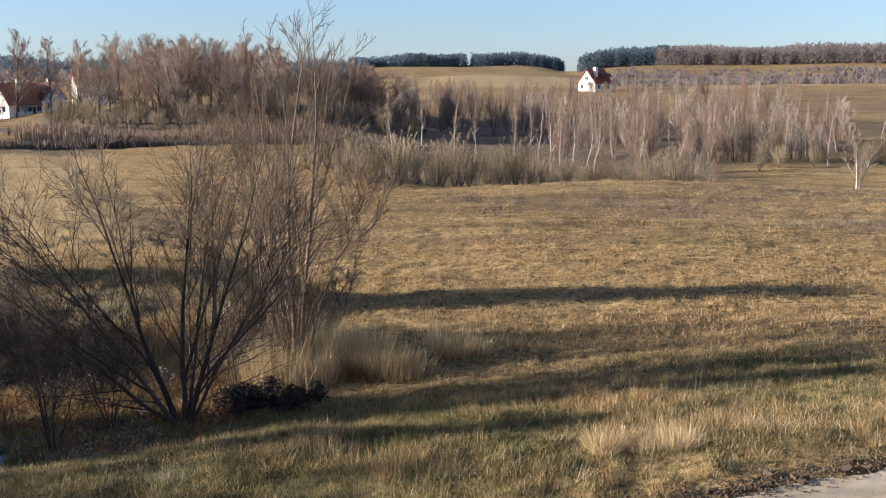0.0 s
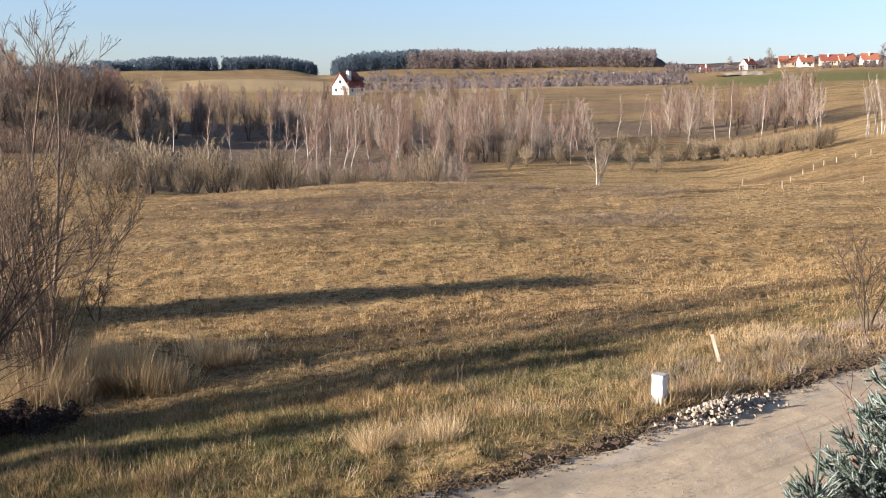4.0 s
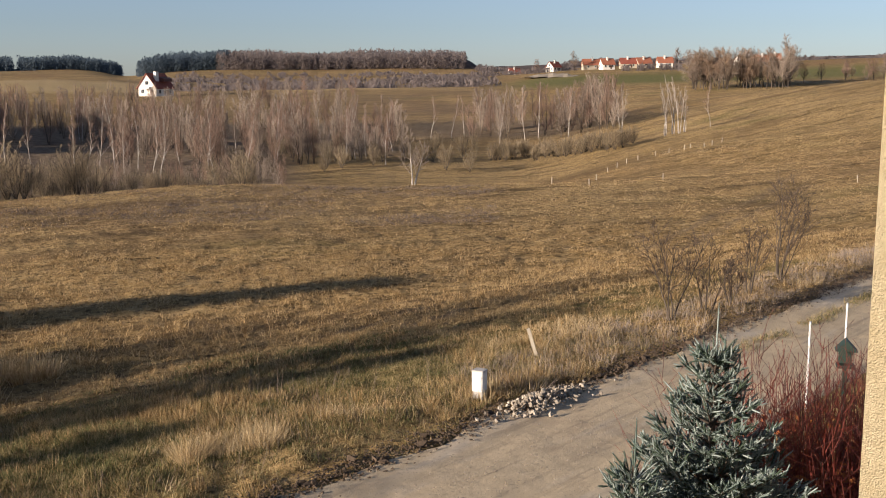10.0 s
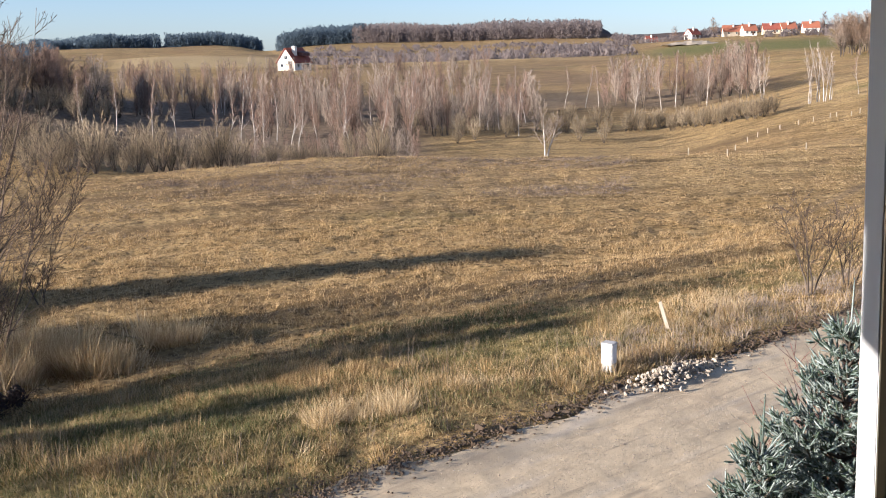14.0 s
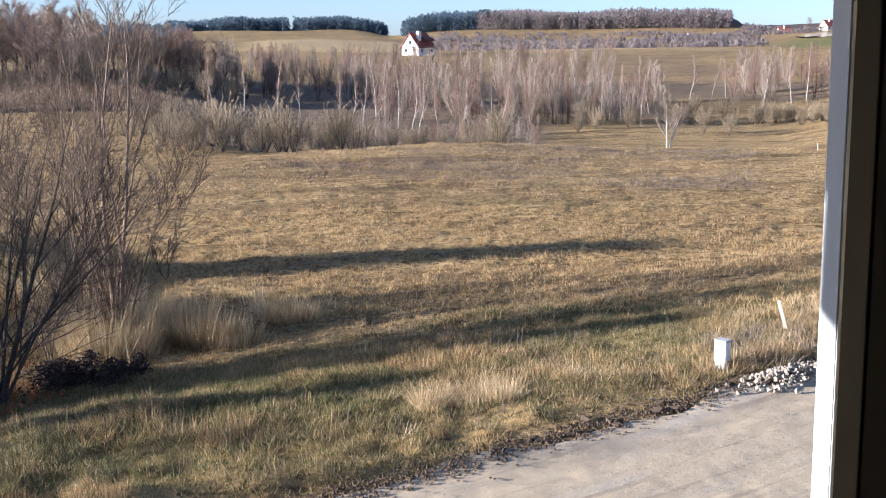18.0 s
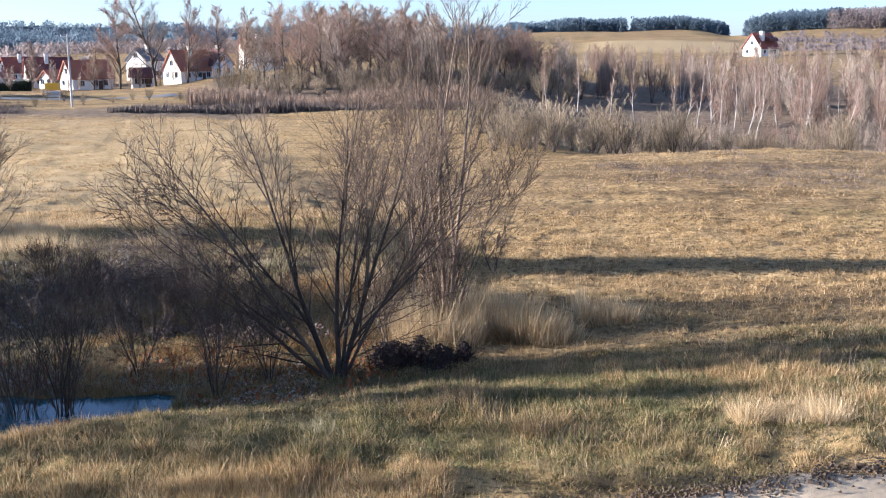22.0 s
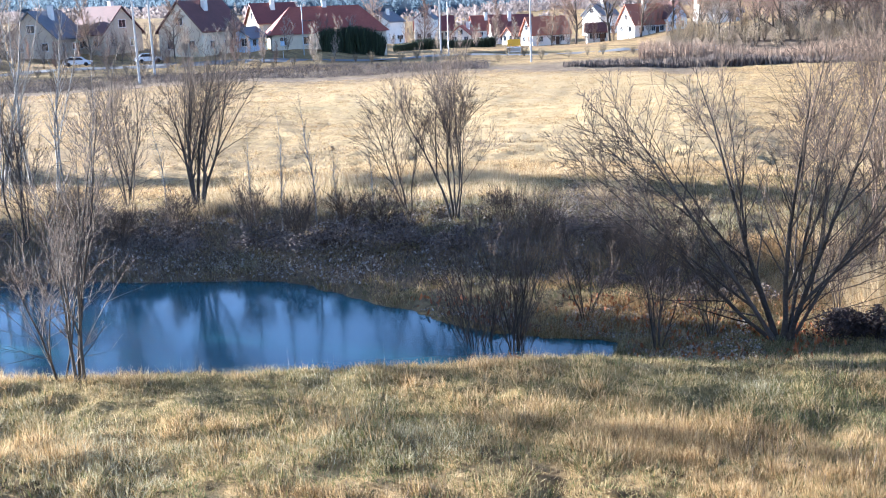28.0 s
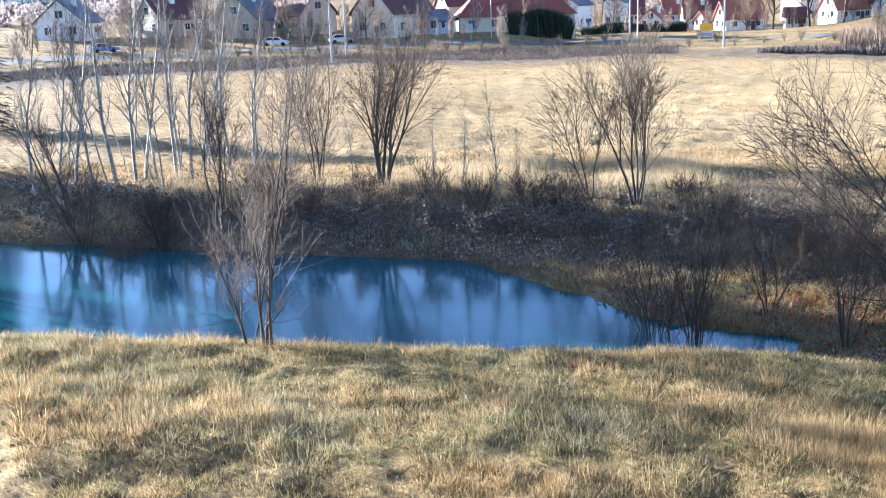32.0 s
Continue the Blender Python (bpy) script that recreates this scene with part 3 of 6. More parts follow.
# near trees
def near(name, b, r, label, category, seed, tall, stems, spread, branches, twigs, r0, angle=36, low=.2, fine=.006, lean=(0, 0), sub=2, reach=2.0,
         rise=.06, bark=None, twig_mat=None, ways=(), shoots=0, wob=.075):
    """A leafless tree near by: every stem and stout limb is a part; forks, limbs, twigs and twiglets grow from them."""
    rnd = random.Random(seed)
    bark, twig_mat = bark or BARK, twig_mat or NEARTWIG
    x, y, z = polar(b, r)
    t = thing(name, (x, y, z - .03), 0, label, category)
    crown = Limbs()

    def stout(kind, pts, radii, sides, owner):
        g = Limbs()
        g.tube(pts, radii, sides)
        return part(kind, g.mesh(kind, bark), None, owner)

    def grow(pts, r_base, ln, count, f0, depth, owner):
        for j in range(count):
            f = f0 + (1 - f0) * (j + rnd.random()) / count * .97
            p, d = at_point(pts, f)
            r_here = max(fine, r_base * (1 - f) ** 1.1)
            fork = depth == 0 and j % 4 == 1 and f < .75
            if fork:
                bl, br, way = ln * (1 - f) * rnd.uniform(.75, 1.0), r_here * .7, off(rnd, d, rnd.uniform(12, 24))
            else:
                bl = reach * (1.15 - .75 * f) * rnd.uniform(.5, 1.2) * (1 if depth == 0 else .65)
                br, way = r_here * .42, off(rnd, d, angle * rnd.uniform(.6, 1.4))
            br = max(br, fine)
            bp, rad = limb(rnd, p, way, bl, br, fine * .45, 7, .06, .03)
            rad = [fine * .6 + (br - fine * .6) * (1 - i / 7) ** 1.2 for i in range(8)]
            if br > .017:
                stout("limb", bp, rad, 5, owner)
            else:
                crown.tube(bp, rad, 3)
            if fork:
                grow(bp, br, bl, max(4, count // 2), .2, 1, owner)
            for k in range(twigs):
                f2 = .12 + .85 * (k + rnd.random()) / twigs
                p2, d2 = at_point(bp, f2)
                tl = (bl if not fork else reach * .8) * rnd.uniform(.2, .6) * (1.15 - .6 * f2)
                tp, tr = limb(rnd, p2, off(rnd, d2, rnd.uniform(22, 46)), tl, fine * .8, fine * .4, 4, .07, .035)
                crown.tube(tp, tr, 3)
                for m in range(sub):
                    p3, d3 = at_point(tp, rnd.uniform(.15, .85))
                    sp, sr = limb(rnd, p3, off(rnd, d3, rnd.uniform(22, 48)), tl * rnd.uniform(.3, .75), fine * .6, fine * .4, 2, .07, .03)
                    crown.tube(sp, sr, 3)

    if not ways:
        ways = []
        for i in range(stems):
            a = 2 * math.pi * (i + rnd.random() * .7) / stems
            k = spread * rnd.uniform(.35, 1.2)
            ways.append((math.cos(a) * k + lean[0], math.sin(a) * k + lean[1], rnd.uniform(.68, 1.0), rnd.uniform(.6, 1.1)))
    for i, (dx, dy, h, thick) in enumerate(ways):
        way = Vector((dx, dy, 1))
        side = Vector((dx, dy, 0))
        side = side.normalized() * r0 * 1.6 if side.length > .01 else Vector((0, 0, 0))
        start = Vector((side.x, side.y, -.1))
        ln = tall * h * way.length ** .35
        pts, _ = limb(rnd, start, way, ln, 1, 0, 13, wob, rise)
        rs = r0 * thick
        radii = [fine * .7 + (rs - fine * .7) * (1 - k / 13) ** 1.15 * (1.25 if k == 0 else 1) for k in range(14)]
        s = stout("stem", pts, radii, 7, t)
        grow(pts, rs, ln, branches, low, 0, s)
    for i in range(shoots):
        a = rnd.uniform(0, 6.283)
        p = Vector((math.cos(a), math.sin(a), 0)) * rnd.uniform(.05, .4) + Vector((0, 0, rnd.uniform(0, 2.2)))
        sp, sr = limb(rnd, p, Vector((math.cos(a) * .35, math.sin(a) * .35, 1)), rnd.uniform(.6, 2.2), fine, fine * .4, 5, .08, .05)
        crown.tube(sp, sr, 3)
        for m in range(3):
            p3, d3 = at_point(sp, rnd.uniform(.2, .9))
            tp, tr = limb(rnd, p3, off(rnd, d3, rnd.uniform(20, 40)), rnd.uniform(.2, .6), fine * .6, fine * .35, 3, .08, .05)
            crown.tube(tp, tr, 3)
    part("crown", crown.mesh("crown", twig_mat), None, t)
    return t


near("alder_tree", -14.4, 25.2, "bare grey-brown alder with seven spreading stems beside the pond", "tree", 11, 7.4, 5, .42, 22, 6, .082, fine=.0095, sub=1, reach=2.9, rise=.004, low=.1, angle=42, wob=.05,
     ways=((-.3, .05, .98, 1.0), (-.02, .1, 1.0, .95), (.26, -.05, .98, .9), (.14, .3, .9, .7), (-.6, -.2, .95, .75), (-1.35, .0, .86, .72), (.42, .2, .8, .6)))
near("birch_tree", -8.4, 29.0, "tall bare birch with two pale trunks and reddish shoots", "tree", 12, 10.4, 3, .13, 22, 5, .08, wob=.03, fine=.009, sub=1, reach=2.5, angle=34, low=.14, rise=.05, bark=PALEBARK,
     twig_mat=NEARTWIG, ways=((.02, .05, 1.0, 1.0), (.17, -.05, .98, .95), (-.16, .1, .8, .6), (.3, .1, .6, .45)), shoots=150)
near("birch_tree", -9.9, 30.5, "slender bare birch with reddish twigs", "tree", 14, 8.8, 3, .14, 20, 5, .05, wob=.04, fine=.0076, sub=1, reach=2.3, angle=34, low=.14, bark=PALEBARK, shoots=40)
near("willow_tree", -53.7, 20.2, "bare young willow with two trunks at the pond's edge", "tree", 21, 5.9, 3, .09, 13, 5, .048, fine=.0075, sub=1, reach=2.3, angle=40, low=.08)
near("willow_tree", -54.6, 20.4, "bare young willow leaning at the pond's edge", "tree", 25, 3.8, 2, .3, 16, 5, .03, fine=.007, sub=1, reach=1.7, lean=(-.25, 0), low=.1)
near("willow_shrub", -29.2, 24.6, "bare many-stemmed willow shrub on the pond bank", "shrub", 22, 4.7, 12, .2, 9, 4, .024, fine=.0062, sub=1, reach=1.6, low=.15, angle=26)
near("willow_shrub", -31.2, 25.0, "bare low willow shrub at the water's edge", "shrub", 24, 3.9, 12, .34, 8, 4, .02, fine=.0062, sub=1, reach=1.5, lean=(-.1, 0), low=.15, angle=26)
near("willow_shrub", -21.2, 24.6, "bare grey shrub with tangled twigs on the bank", "shrub", 23, 3.8, 6, .36, 13, 5, .03, fine=.0062, sub=2, reach=2.0, low=.12)
near("willow_shrub", -18.2, 25.4, "small bare shrub among dry grass", "shrub", 26, 2.8, 5, .4, 10, 5, .02, fine=.0062, sub=1, reach=1.4, low=.1)
near("willow_shrub", -25.2, 26.6, "small bare shrub with pale twigs by the inlet", "shrub", 27, 2.5, 7, .5, 9, 5, .018, fine=.0062, sub=1, reach=1.3, low=.1)
near("willow_shrub", -11.6, 27.6, "bare thin shrub beside the alder", "shrub", 28, 3.2, 5, .22, 10, 5, .018, fine=.0062, sub=1, reach=1.4, low=.1)
near("alder_tree", -46.2, 39.6, "bare dark alder with five stems on the far bank", "tree", 41, 6.9, 6, .2, 16, 5, .085, fine=.0085, sub=2, reach=2.8, low=.2, angle=32)
near("alder_tree", -32.3, 35.6, "bare round-crowned young tree on the far bank", "tree", 42, 6.0, 5, .3, 18, 5, .06, fine=.0085, sub=2, reach=2.6, low=.25, angle=36)
near("alder_tree", -34.8, 36.5, "bare slim tree leaning over the far bank", "tree", 43, 4.8, 4, .36, 11, 5, .035, fine=.008, sub=1, reach=2.2, lean=(-.25, 0))
near("alder_tree", -49.8, 42, "bare multi-stemmed alder on the far bank", "tree", 44, 6.2, 7, .16, 13, 5, .045, fine=.0085, sub=1, reach=2.2, angle=28)
near("alder_tree", -55.2, 38.5, "bare slender alder on the far bank", "tree", 47, 5.4, 5, .3, 12, 5, .04, fine=.0085, sub=1, reach=2.1, angle=28)
near("alder_tree", -62.8, 40.5, "bare leaning alder with a crooked trunk under the birches", "tree", 49, 5.6, 3, .3, 12, 5, .07, fine=.0085, sub=1, reach=2.2, angle=32, lean=(-.3, 0))
near("willow_shrub", -52.6, 37.5, "tangled bare shrub on the shaded far bank", "shrub", 45, 2.8, 16, .5, 7, 4, .018, fine=.0075, sub=1, reach=1.4, low=.1)
near("willow_shrub", -58.5, 37.0, "tangled low shrub on the shaded far bank", "shrub", 46, 2.4, 16, .6, 7, 4, .018, fine=.0075, sub=1, reach=1.3, low=.1)
near("willow_shrub", -62.5, 38.5, "bare bent shrub at the pond's far corner", "shrub", 48, 3.6, 9, .5, 8, 4, .03, fine=.008, sub=1, reach=1.7, low=.1)
for b, r, sd in ((-38.2, 35.5, 301), (-41.0, 35.2, 302), (-43.6, 36.2, 303), (-47.5, 37.2, 304), (-36.2, 35.0, 305), (-27.5, 33.5, 306), (-23.5, 31.5, 307), (-29.5, 34.5, 308), (-50.5, 36.8, 309), (-60.5, 36.6, 310)):
    near("bank_shrub", b, r, "low bare shrub in the undergrowth of the bank", "shrub", sd, 1.7, 12, .6, 6, 5, .012, fine=.0065, sub=1, reach=1.1, low=.1)

# the birch clump across the pond
clump = [tree_meshes(50 + k, 9.8, 1, .1, 26, 5, .092, 30, .22, .25, .008, (.05 - .04 * k, 0), 1, bark=BIRCHGREY, twig_mat=NEARTWIG, first=.2) for k in range(4)]
thin = [tree_meshes(56 + k, 8.4, 1, .1, 22, 4, .045, 30, .3, .25, .007, (.04 - .05 * k, 0), 1, bark=BIRCHGREY, twig_mat=NEARTWIG, first=.17) for k in range(3)]
src = None
rnd = random.Random(3)
for b, r, k, s, ln in ((-64.5, 45, 0, .8, -9), (-63.4, 43.6, 1, .75, -12), (-61.6, 43.8, 2, .8, -10), (-60.4, 45, 3, 1.0, -4), (-59.4, 45.3, 0, 1.08, -5), (-58.9, 46.4, 1, 1.0, -3),
                       (-58.3, 46, 2, .95, 2), (-57.3, 45.4, 3, .9, 0), (-56.5, 44.4, 0, 1.0, 1), (-55.9, 45.2, 1, .96, 3), (-55.3, 47, 2, .9, -2),
                       (-54.4, 48.6, 3, .92, 2), (-53.1, 48.5, 0, .85, 4), (-62.4, 47, 1, 1.0, -2), (-57.0, 49, 2, 1.0, 2)):
    x, y, z = polar(b, r)
    t = tree("white_birch", (x, y, z), clump[k], "slender white birch with bare twigs in a clump by the pond", "tree", "birches by the pond", rnd.uniform(0, 360), s)
    t.matrix_basis = pose(x, y, z - .05, 0, ln * .3, rnd.uniform(-25, 25)) @ Matrix.Diagonal((s, s, s, 1))
for k in range(18):
    b, r = -65 + 13.5 * (k + rnd.random()) / 18, rnd.uniform(41.5, 49)
    x, y, z = polar(b, r)
    t = tree("young_birch", (x, y, z), thin[k % 3], "thin grey-barked young birch in a clump by the pond", "tree", "young birches by the pond", 0, 1)
    s = rnd.uniform(.65, 1.1)
    t.matrix_basis = pose(x, y, z - .05, rnd.uniform(-4, 4), rnd.uniform(-5, 5), rnd.uniform(0, 360)) @ Matrix.Diagonal((s, s, s, 1))
for b, r, h in ((-41.9, 36, .55), (-40.0, 36, .6), (-38.9, 36, .4), (-43.3, 37, .45), (-36.9, 36.5, .45), (-47.9, 40, .5)):
    x, y, z = polar(b, r)
    tree("birch_sapling", (x, y, z), clump[int(r * 7 + b) % 4], "thin birch sapling on the far bank", "tree", "saplings on the far bank", rnd.uniform(0, 360), h * .8)

# roadside saplings and lone trees
for b, r, h, n, sd, lab in ((35.3, 27.7, 2.9, 3, 61, "bare roadside sapling with a few thin stems"), (37.2, 28.9, 2.1, 2, 62, "low bare sapling beside the dirt road"),
                            (39.4, 32.3, 2.2, 2, 63, "low bare sapling in the roadside grass"), (40.9, 34.6, 3.5, 4, 64, "taller bare tree beside the dirt road"),
                            (38.4, 30.5, 1.5, 3, 65, "small bare shrub in the roadside grass"), (-5.6, 37.3, 1.9, 2, 66, "thin bare sapling standing in the field")):
    near("roadside_sapling", b, r, lab, "tree", sd, h, n + 1, .3, 9, 4, .032, 42, .2, .009, (0, 0), 1, h * .4, .02)
tree("lone_birch", polar(21.5, 84), tree_meshes(71, 4.4, 2, .09, 15, 6, .07, 46, .25, .25, .02, (0, 0), 2, bark=BIRCH, twig_mat=TWIG_GREY), "lone white birch standing on the field's crest", "tree")

# birch wood in the valley and other far trees
birchy = [tree_meshes(80 + k, 8.4, 1, .1, 20, 8, .085, 26, .25, .3, .015, (rnd.uniform(-.06, .06), 0), 2, 4, bark=BIRCH, twig_mat=TWIG_RED, first=.22, far=True) for k in range(4)]
birchy_pair = [tree_meshes(85 + k, 8.4, 3, .1, 14, 6, .065, 24, .3, .3, .015, (0, 0), 1, 4, bark=BIRCH, twig_mat=TWIG_GREY, first=.2, far=True) for k in range(2)]
brown = [tree_meshes(90 + k, 7.8, 3, .12, 20, 9, .06, 30, .06, .3, .017, (0, 0), 2, 4, far=True, twig_mat=(TWIG_RED, TWIG_GREY)[k % 2], first=.26) for k in range(4)]
round_tree = [tree_meshes(100 + k, 12.5, 1, .1, 34, 13, .22, 46, .12, .32, .028, (0, 0), 4, 5, far=True, twig_mat=(TWIG_RED, TWIG_GREY, TWIG)[k % 3], first=.42) for k in range(4)]
bushy = [tree_meshes(110 + k, 3.0, 13, .45, 8, 6, .022, 34, .12, .3, .011, (0, 0), 1, 3, far=True, twig_mat=SHRUB) for k in range(3)]


def plant(kind, meshes, b, r, s, label, category, group):
    x, y, z = polar(b, r)
    t = tree(kind, (x, y, z), meshes, label, category, group, rnd.uniform(0, 360), s)
    return t


for b, r, s in ((3.9, 130, .95), (5.0, 128, 1.0), (5.8, 126, 1.12), (6.3, 133, .9), (7.7, 122, 1.0), (8.1, 124, 1.05), (9.2, 130, .85), (10.5, 132, .95), (10.9, 126, .8), (12.4, 120, .9),
                (4.5, 136, .9), (7.0, 138, .95), (-2.8, 150, .9), (-1.2, 155, .95), (0.6, 150, .95), (1.8, 148, 1.0), (14.2, 150, .9), (15.1, 160, 1.0), (17.9, 158, 1.0), (20.0, 175, 1.05), (20.2, 170, .95),
                (26.2, 180, 1.2), (27.6, 185, 1.15), (28.3, 190, 1.2), (29.9, 185, 1.15), (22.5, 190, .9), (23.6, 192, .9), (24.3, 195, .9), (37.3, 152, .7)):
    plant("white_birch", birchy[int(b * 10) % 4], b, r, s, "white-stemmed bare birch at the valley wood's edge", "tree", "birches of the valley")
for b, r, s in ((32.7, 165, 1.1), (35.0, 148, .95), (35.4, 149, 1.05), (35.7, 148, 1.0), (36.0, 150, .85)):
    plant("white_birch", birchy_pair[int(b * 10) % 2], b, r, s, "clump of white birch stems on the meadow", "tree", "birches on the meadow")
for k in range(295):
    b = rnd.uniform(-4.5, 21)
    r = rnd.uniform(138, 235) if b > 6 else rnd.uniform(185, 245)
    if b < 6 and k % 5 < 2:
        continue
    m = birchy[k % 4] if rnd.random() < .14 else brown[k % 4]
    plant("wood_tree", m, b, r, rnd.uniform(.55, 1.15) * (1.0 if b < 16 else .85), "bare slender tree of the valley wood", "tree", "valley wood")
for k in range(70):
    plant("slope_tree", brown[k % 4], rnd.uniform(-1, 19), rnd.uniform(235, 345), rnd.uniform(.7, 1.15), "bare tree on the slope behind the valley wood", "tree", "slope wood")
for k in range(48):
    plant("meadow_tree", brown[k % 4], rnd.uniform(24.5, 32.5), rnd.uniform(185, 235), rnd.uniform(.8, 1.35), "bare brown tree beyond the meadow", "tree", "meadow wood")
for k in range(60):
    plant("grove_tree", round_tree[(1, 2)[k % 2]], rnd.uniform(36.0, 41.2), rnd.uniform(325, 350), rnd.uniform(.65, .92), "bare grey tree of a far grove", "tree", "far grove")
for k in range(22):
    plant("grove_tree", round_tree[k % 4], rnd.uniform(41, 52), rnd.uniform(345, 375), rnd.uniform(.4, .62), "bare grey tree behind the hill", "tree", "far grove")
for k in range(84):
    b = rnd.uniform(-19.5, -1.6)
    r = rnd.uniform(170, 225)
    s = rnd.uniform(.75, 1.0) * (1.06 if -18 < b < -9 else .68 + .02 * abs(b))
    plant("broad_tree", round_tree[k % 4], b, r, s, "broad bare tree of the wood beside the village", "tree", "village wood")
for b, r, s in ((-25.3, 222, 1.35), (-23.5, 235, 1.75), (-21.9, 240, 1.35), (-20.3, 235, 1.2), (-33.4, 264, .9), (-50.6, 176, .8), (-29.6, 250, .8), (-46.5, 178, .7), (-43.6, 180, .6), (-55.0, 180, .8), (-58.5, 176, .8), (-36.0, 284, 1.1), (-26.6, 230, .7)):
    plant("village_tree", round_tree[int(b) % 4], b, r, s, "tall bare tree among the village houses", "tree", "village trees")
for k in range(40):
    plant("brush_bush", brown[k % 4], rnd.uniform(4.5, 14.5), rnd.uniform(104, 128), rnd.uniform(.3, .5), "low brown brush under the valley birches", "bush", "valley brush")
for k in range(46):
    b = -7.5 + 21 * (k + rnd.random()) / 46
    plant("field_bush", bushy[k % 3], b, rnd.uniform(84, 104) + .3 * b, rnd.uniform(.7, 1.6) * (1.0 if b < 5 else .75), "dense bare bush in the hollow behind the field", "bush", "bushes in the hollow")
for k in range(34):
    plant("field_bush", bushy[k % 3], 25.6 + 7.8 * (k + rnd.random()) / 34, rnd.uniform(148, 158) - 1.2 * k * .3, rnd.uniform(.8, 1.05), "low bare bush on the meadow", "bush", "meadow bushes")
for k in range(34):
    plant("field_bush", bushy[k % 3], rnd.uniform(12, 25), rnd.uniform(130, 185), rnd.uniform(.7, 1.2), "low bare bush in the valley", "bush", "valley bushes")
for k in range(40):
    plant("field_bush", bushy[k % 3], -60 + 41 * (k + rnd.random()) / 40, rnd.uniform(150, 163), rnd.uniform(.35, .7), "bare roadside bush before the village", "bush", "roadside bushes")
for k in range(84):
    b = -66 + 47 * (k + rnd.random()) / 84
    plant("village_tree", brown[k % 4], b, rnd.uniform(158, 190) if b < -37 else rnd.uniform(225, 275), rnd.uniform(.5, 1.0), "bare garden tree before the village houses", "tree", "village garden trees")
for k in range(46):
    plant("field_bush", bushy[k % 3], -20.5 + 19.5 * (k + rnd.random()) / 46, rnd.uniform(164, 182), rnd.uniform(1.0, 1.7), "brown undergrowth bush of the village wood", "bush", "wood undergrowth")
# a bare tree out of view, added for dappled shade on the near slope
tree("shelter_tree", (-46, 10.6, float(land(-46, 10.6))), round_tree[1], "unseen tall bare tree added to dapple the near slope with shade", "tree", "", 30, .98)
# tall unseen conifers added beyond the pond's end to cast the long shadows across the field
def shadow_mesh(seed, n):
    g_ = np.random.default_rng(seed)
    f = g_.random(n) ** .8
    a = g_.uniform(0, 2 * np.pi, n)
    ro = (1 - f) * 3.6 * g_.uniform(.1, 1, n) + .1
    c = np.stack([ro * np.cos(a), ro * np.sin(a), .5 + f * 20 - ro * .25], -1)
    d = np.stack([np.cos(a), np.sin(a), -.3 + 0 * a], -1) * g_.uniform(.5, 1.1, (n, 1))
    w = np.stack([-np.sin(a), np.cos(a), 0 * a], -1) * .25
    v = np.stack([c - w, c + w, c + d], 1).reshape(-1, 3)
    return mesh_of("crown", v, np.arange(n * 3).reshape(-1, 3), EVERGREEN)


shelter = [shadow_mesh(0, 3200), shadow_mesh(1, 1500)]
stem = Limbs()
stem.tube([Vector((0, 0, -.3)), Vector((0, 0, 10)), Vector((0, 0, 20.4))], [.3, .18, .03], 8)
stem = stem.mesh("trunk", BARK)
for k, (x, y, s) in enumerate(((-70, 15.2, .92), (-66, 12.6, .78), (-68, 17.4, .86), (-61, 13.4, .72), (-73, 31.4, .95), (-80, 29.6, 1.02))):
    tree("shelter_spruce", (x, y, float(land(x, y))), (stem, shelter[k % 2]), "unseen tall spruce added to cast shadow bands on the field", "tree", "shelter spruces", y * 40, s)


# ---- far forest ----
def forest(name, spans, r0, r1, count, tall, width, material, label, seed=1, keep=-2.0):
    """A far wood of many small uneven crowns, too many to count."""
    g = np.random.default_rng(seed)
    b = np.concatenate([g.uniform(b0, b1, int(count * (b1 - b0))) for b0, b1 in spans])
    r = g.uniform(r0, r1, len(b))
    x, y = r * np.sin(np.radians(b)), r * np.cos(np.radians(b))
    ok = lumps(x, y, 60) + .5 * lumps(x, y, 22) > keep
    b, r, x, y = b[ok], r[ok], x[ok], y[ok]
    z = height(x, y)
    h = tall * g.uniform(.8, 1.05, len(b)) * (1 + .18 * lumps(x, y, 40))
    n, k = len(b), 46
    a, f = g.uniform(0, 2 * np.pi, (n, k)), g.uniform(.06, 1, (n, k))
    ro = width * .5 * np.sqrt(np.clip(1.02 - np.abs(f - .4) ** 1.6 * 2.2, .04, 1)) * np.sqrt(g.random((n, k)))
    c = np.stack([x[:, None] + ro * np.cos(a), y[:, None] + ro * np.sin(a), z[:, None] + h[:, None] * f - .3], -1)
    size = width * .11 * g.uniform(.6, 1.4, (n, k, 1, 1))
    v = (c[:, :, None] + g.normal(0, 1, (n, k, 3, 3)) * size * np.array((.7, .7, 1.1))).reshape(-1, 3)
    me = mesh_of(name, v, np.arange(len(v)).reshape(-1, 3), material)
    return tagged(new(name, me), label, "forest", kind="stuff")


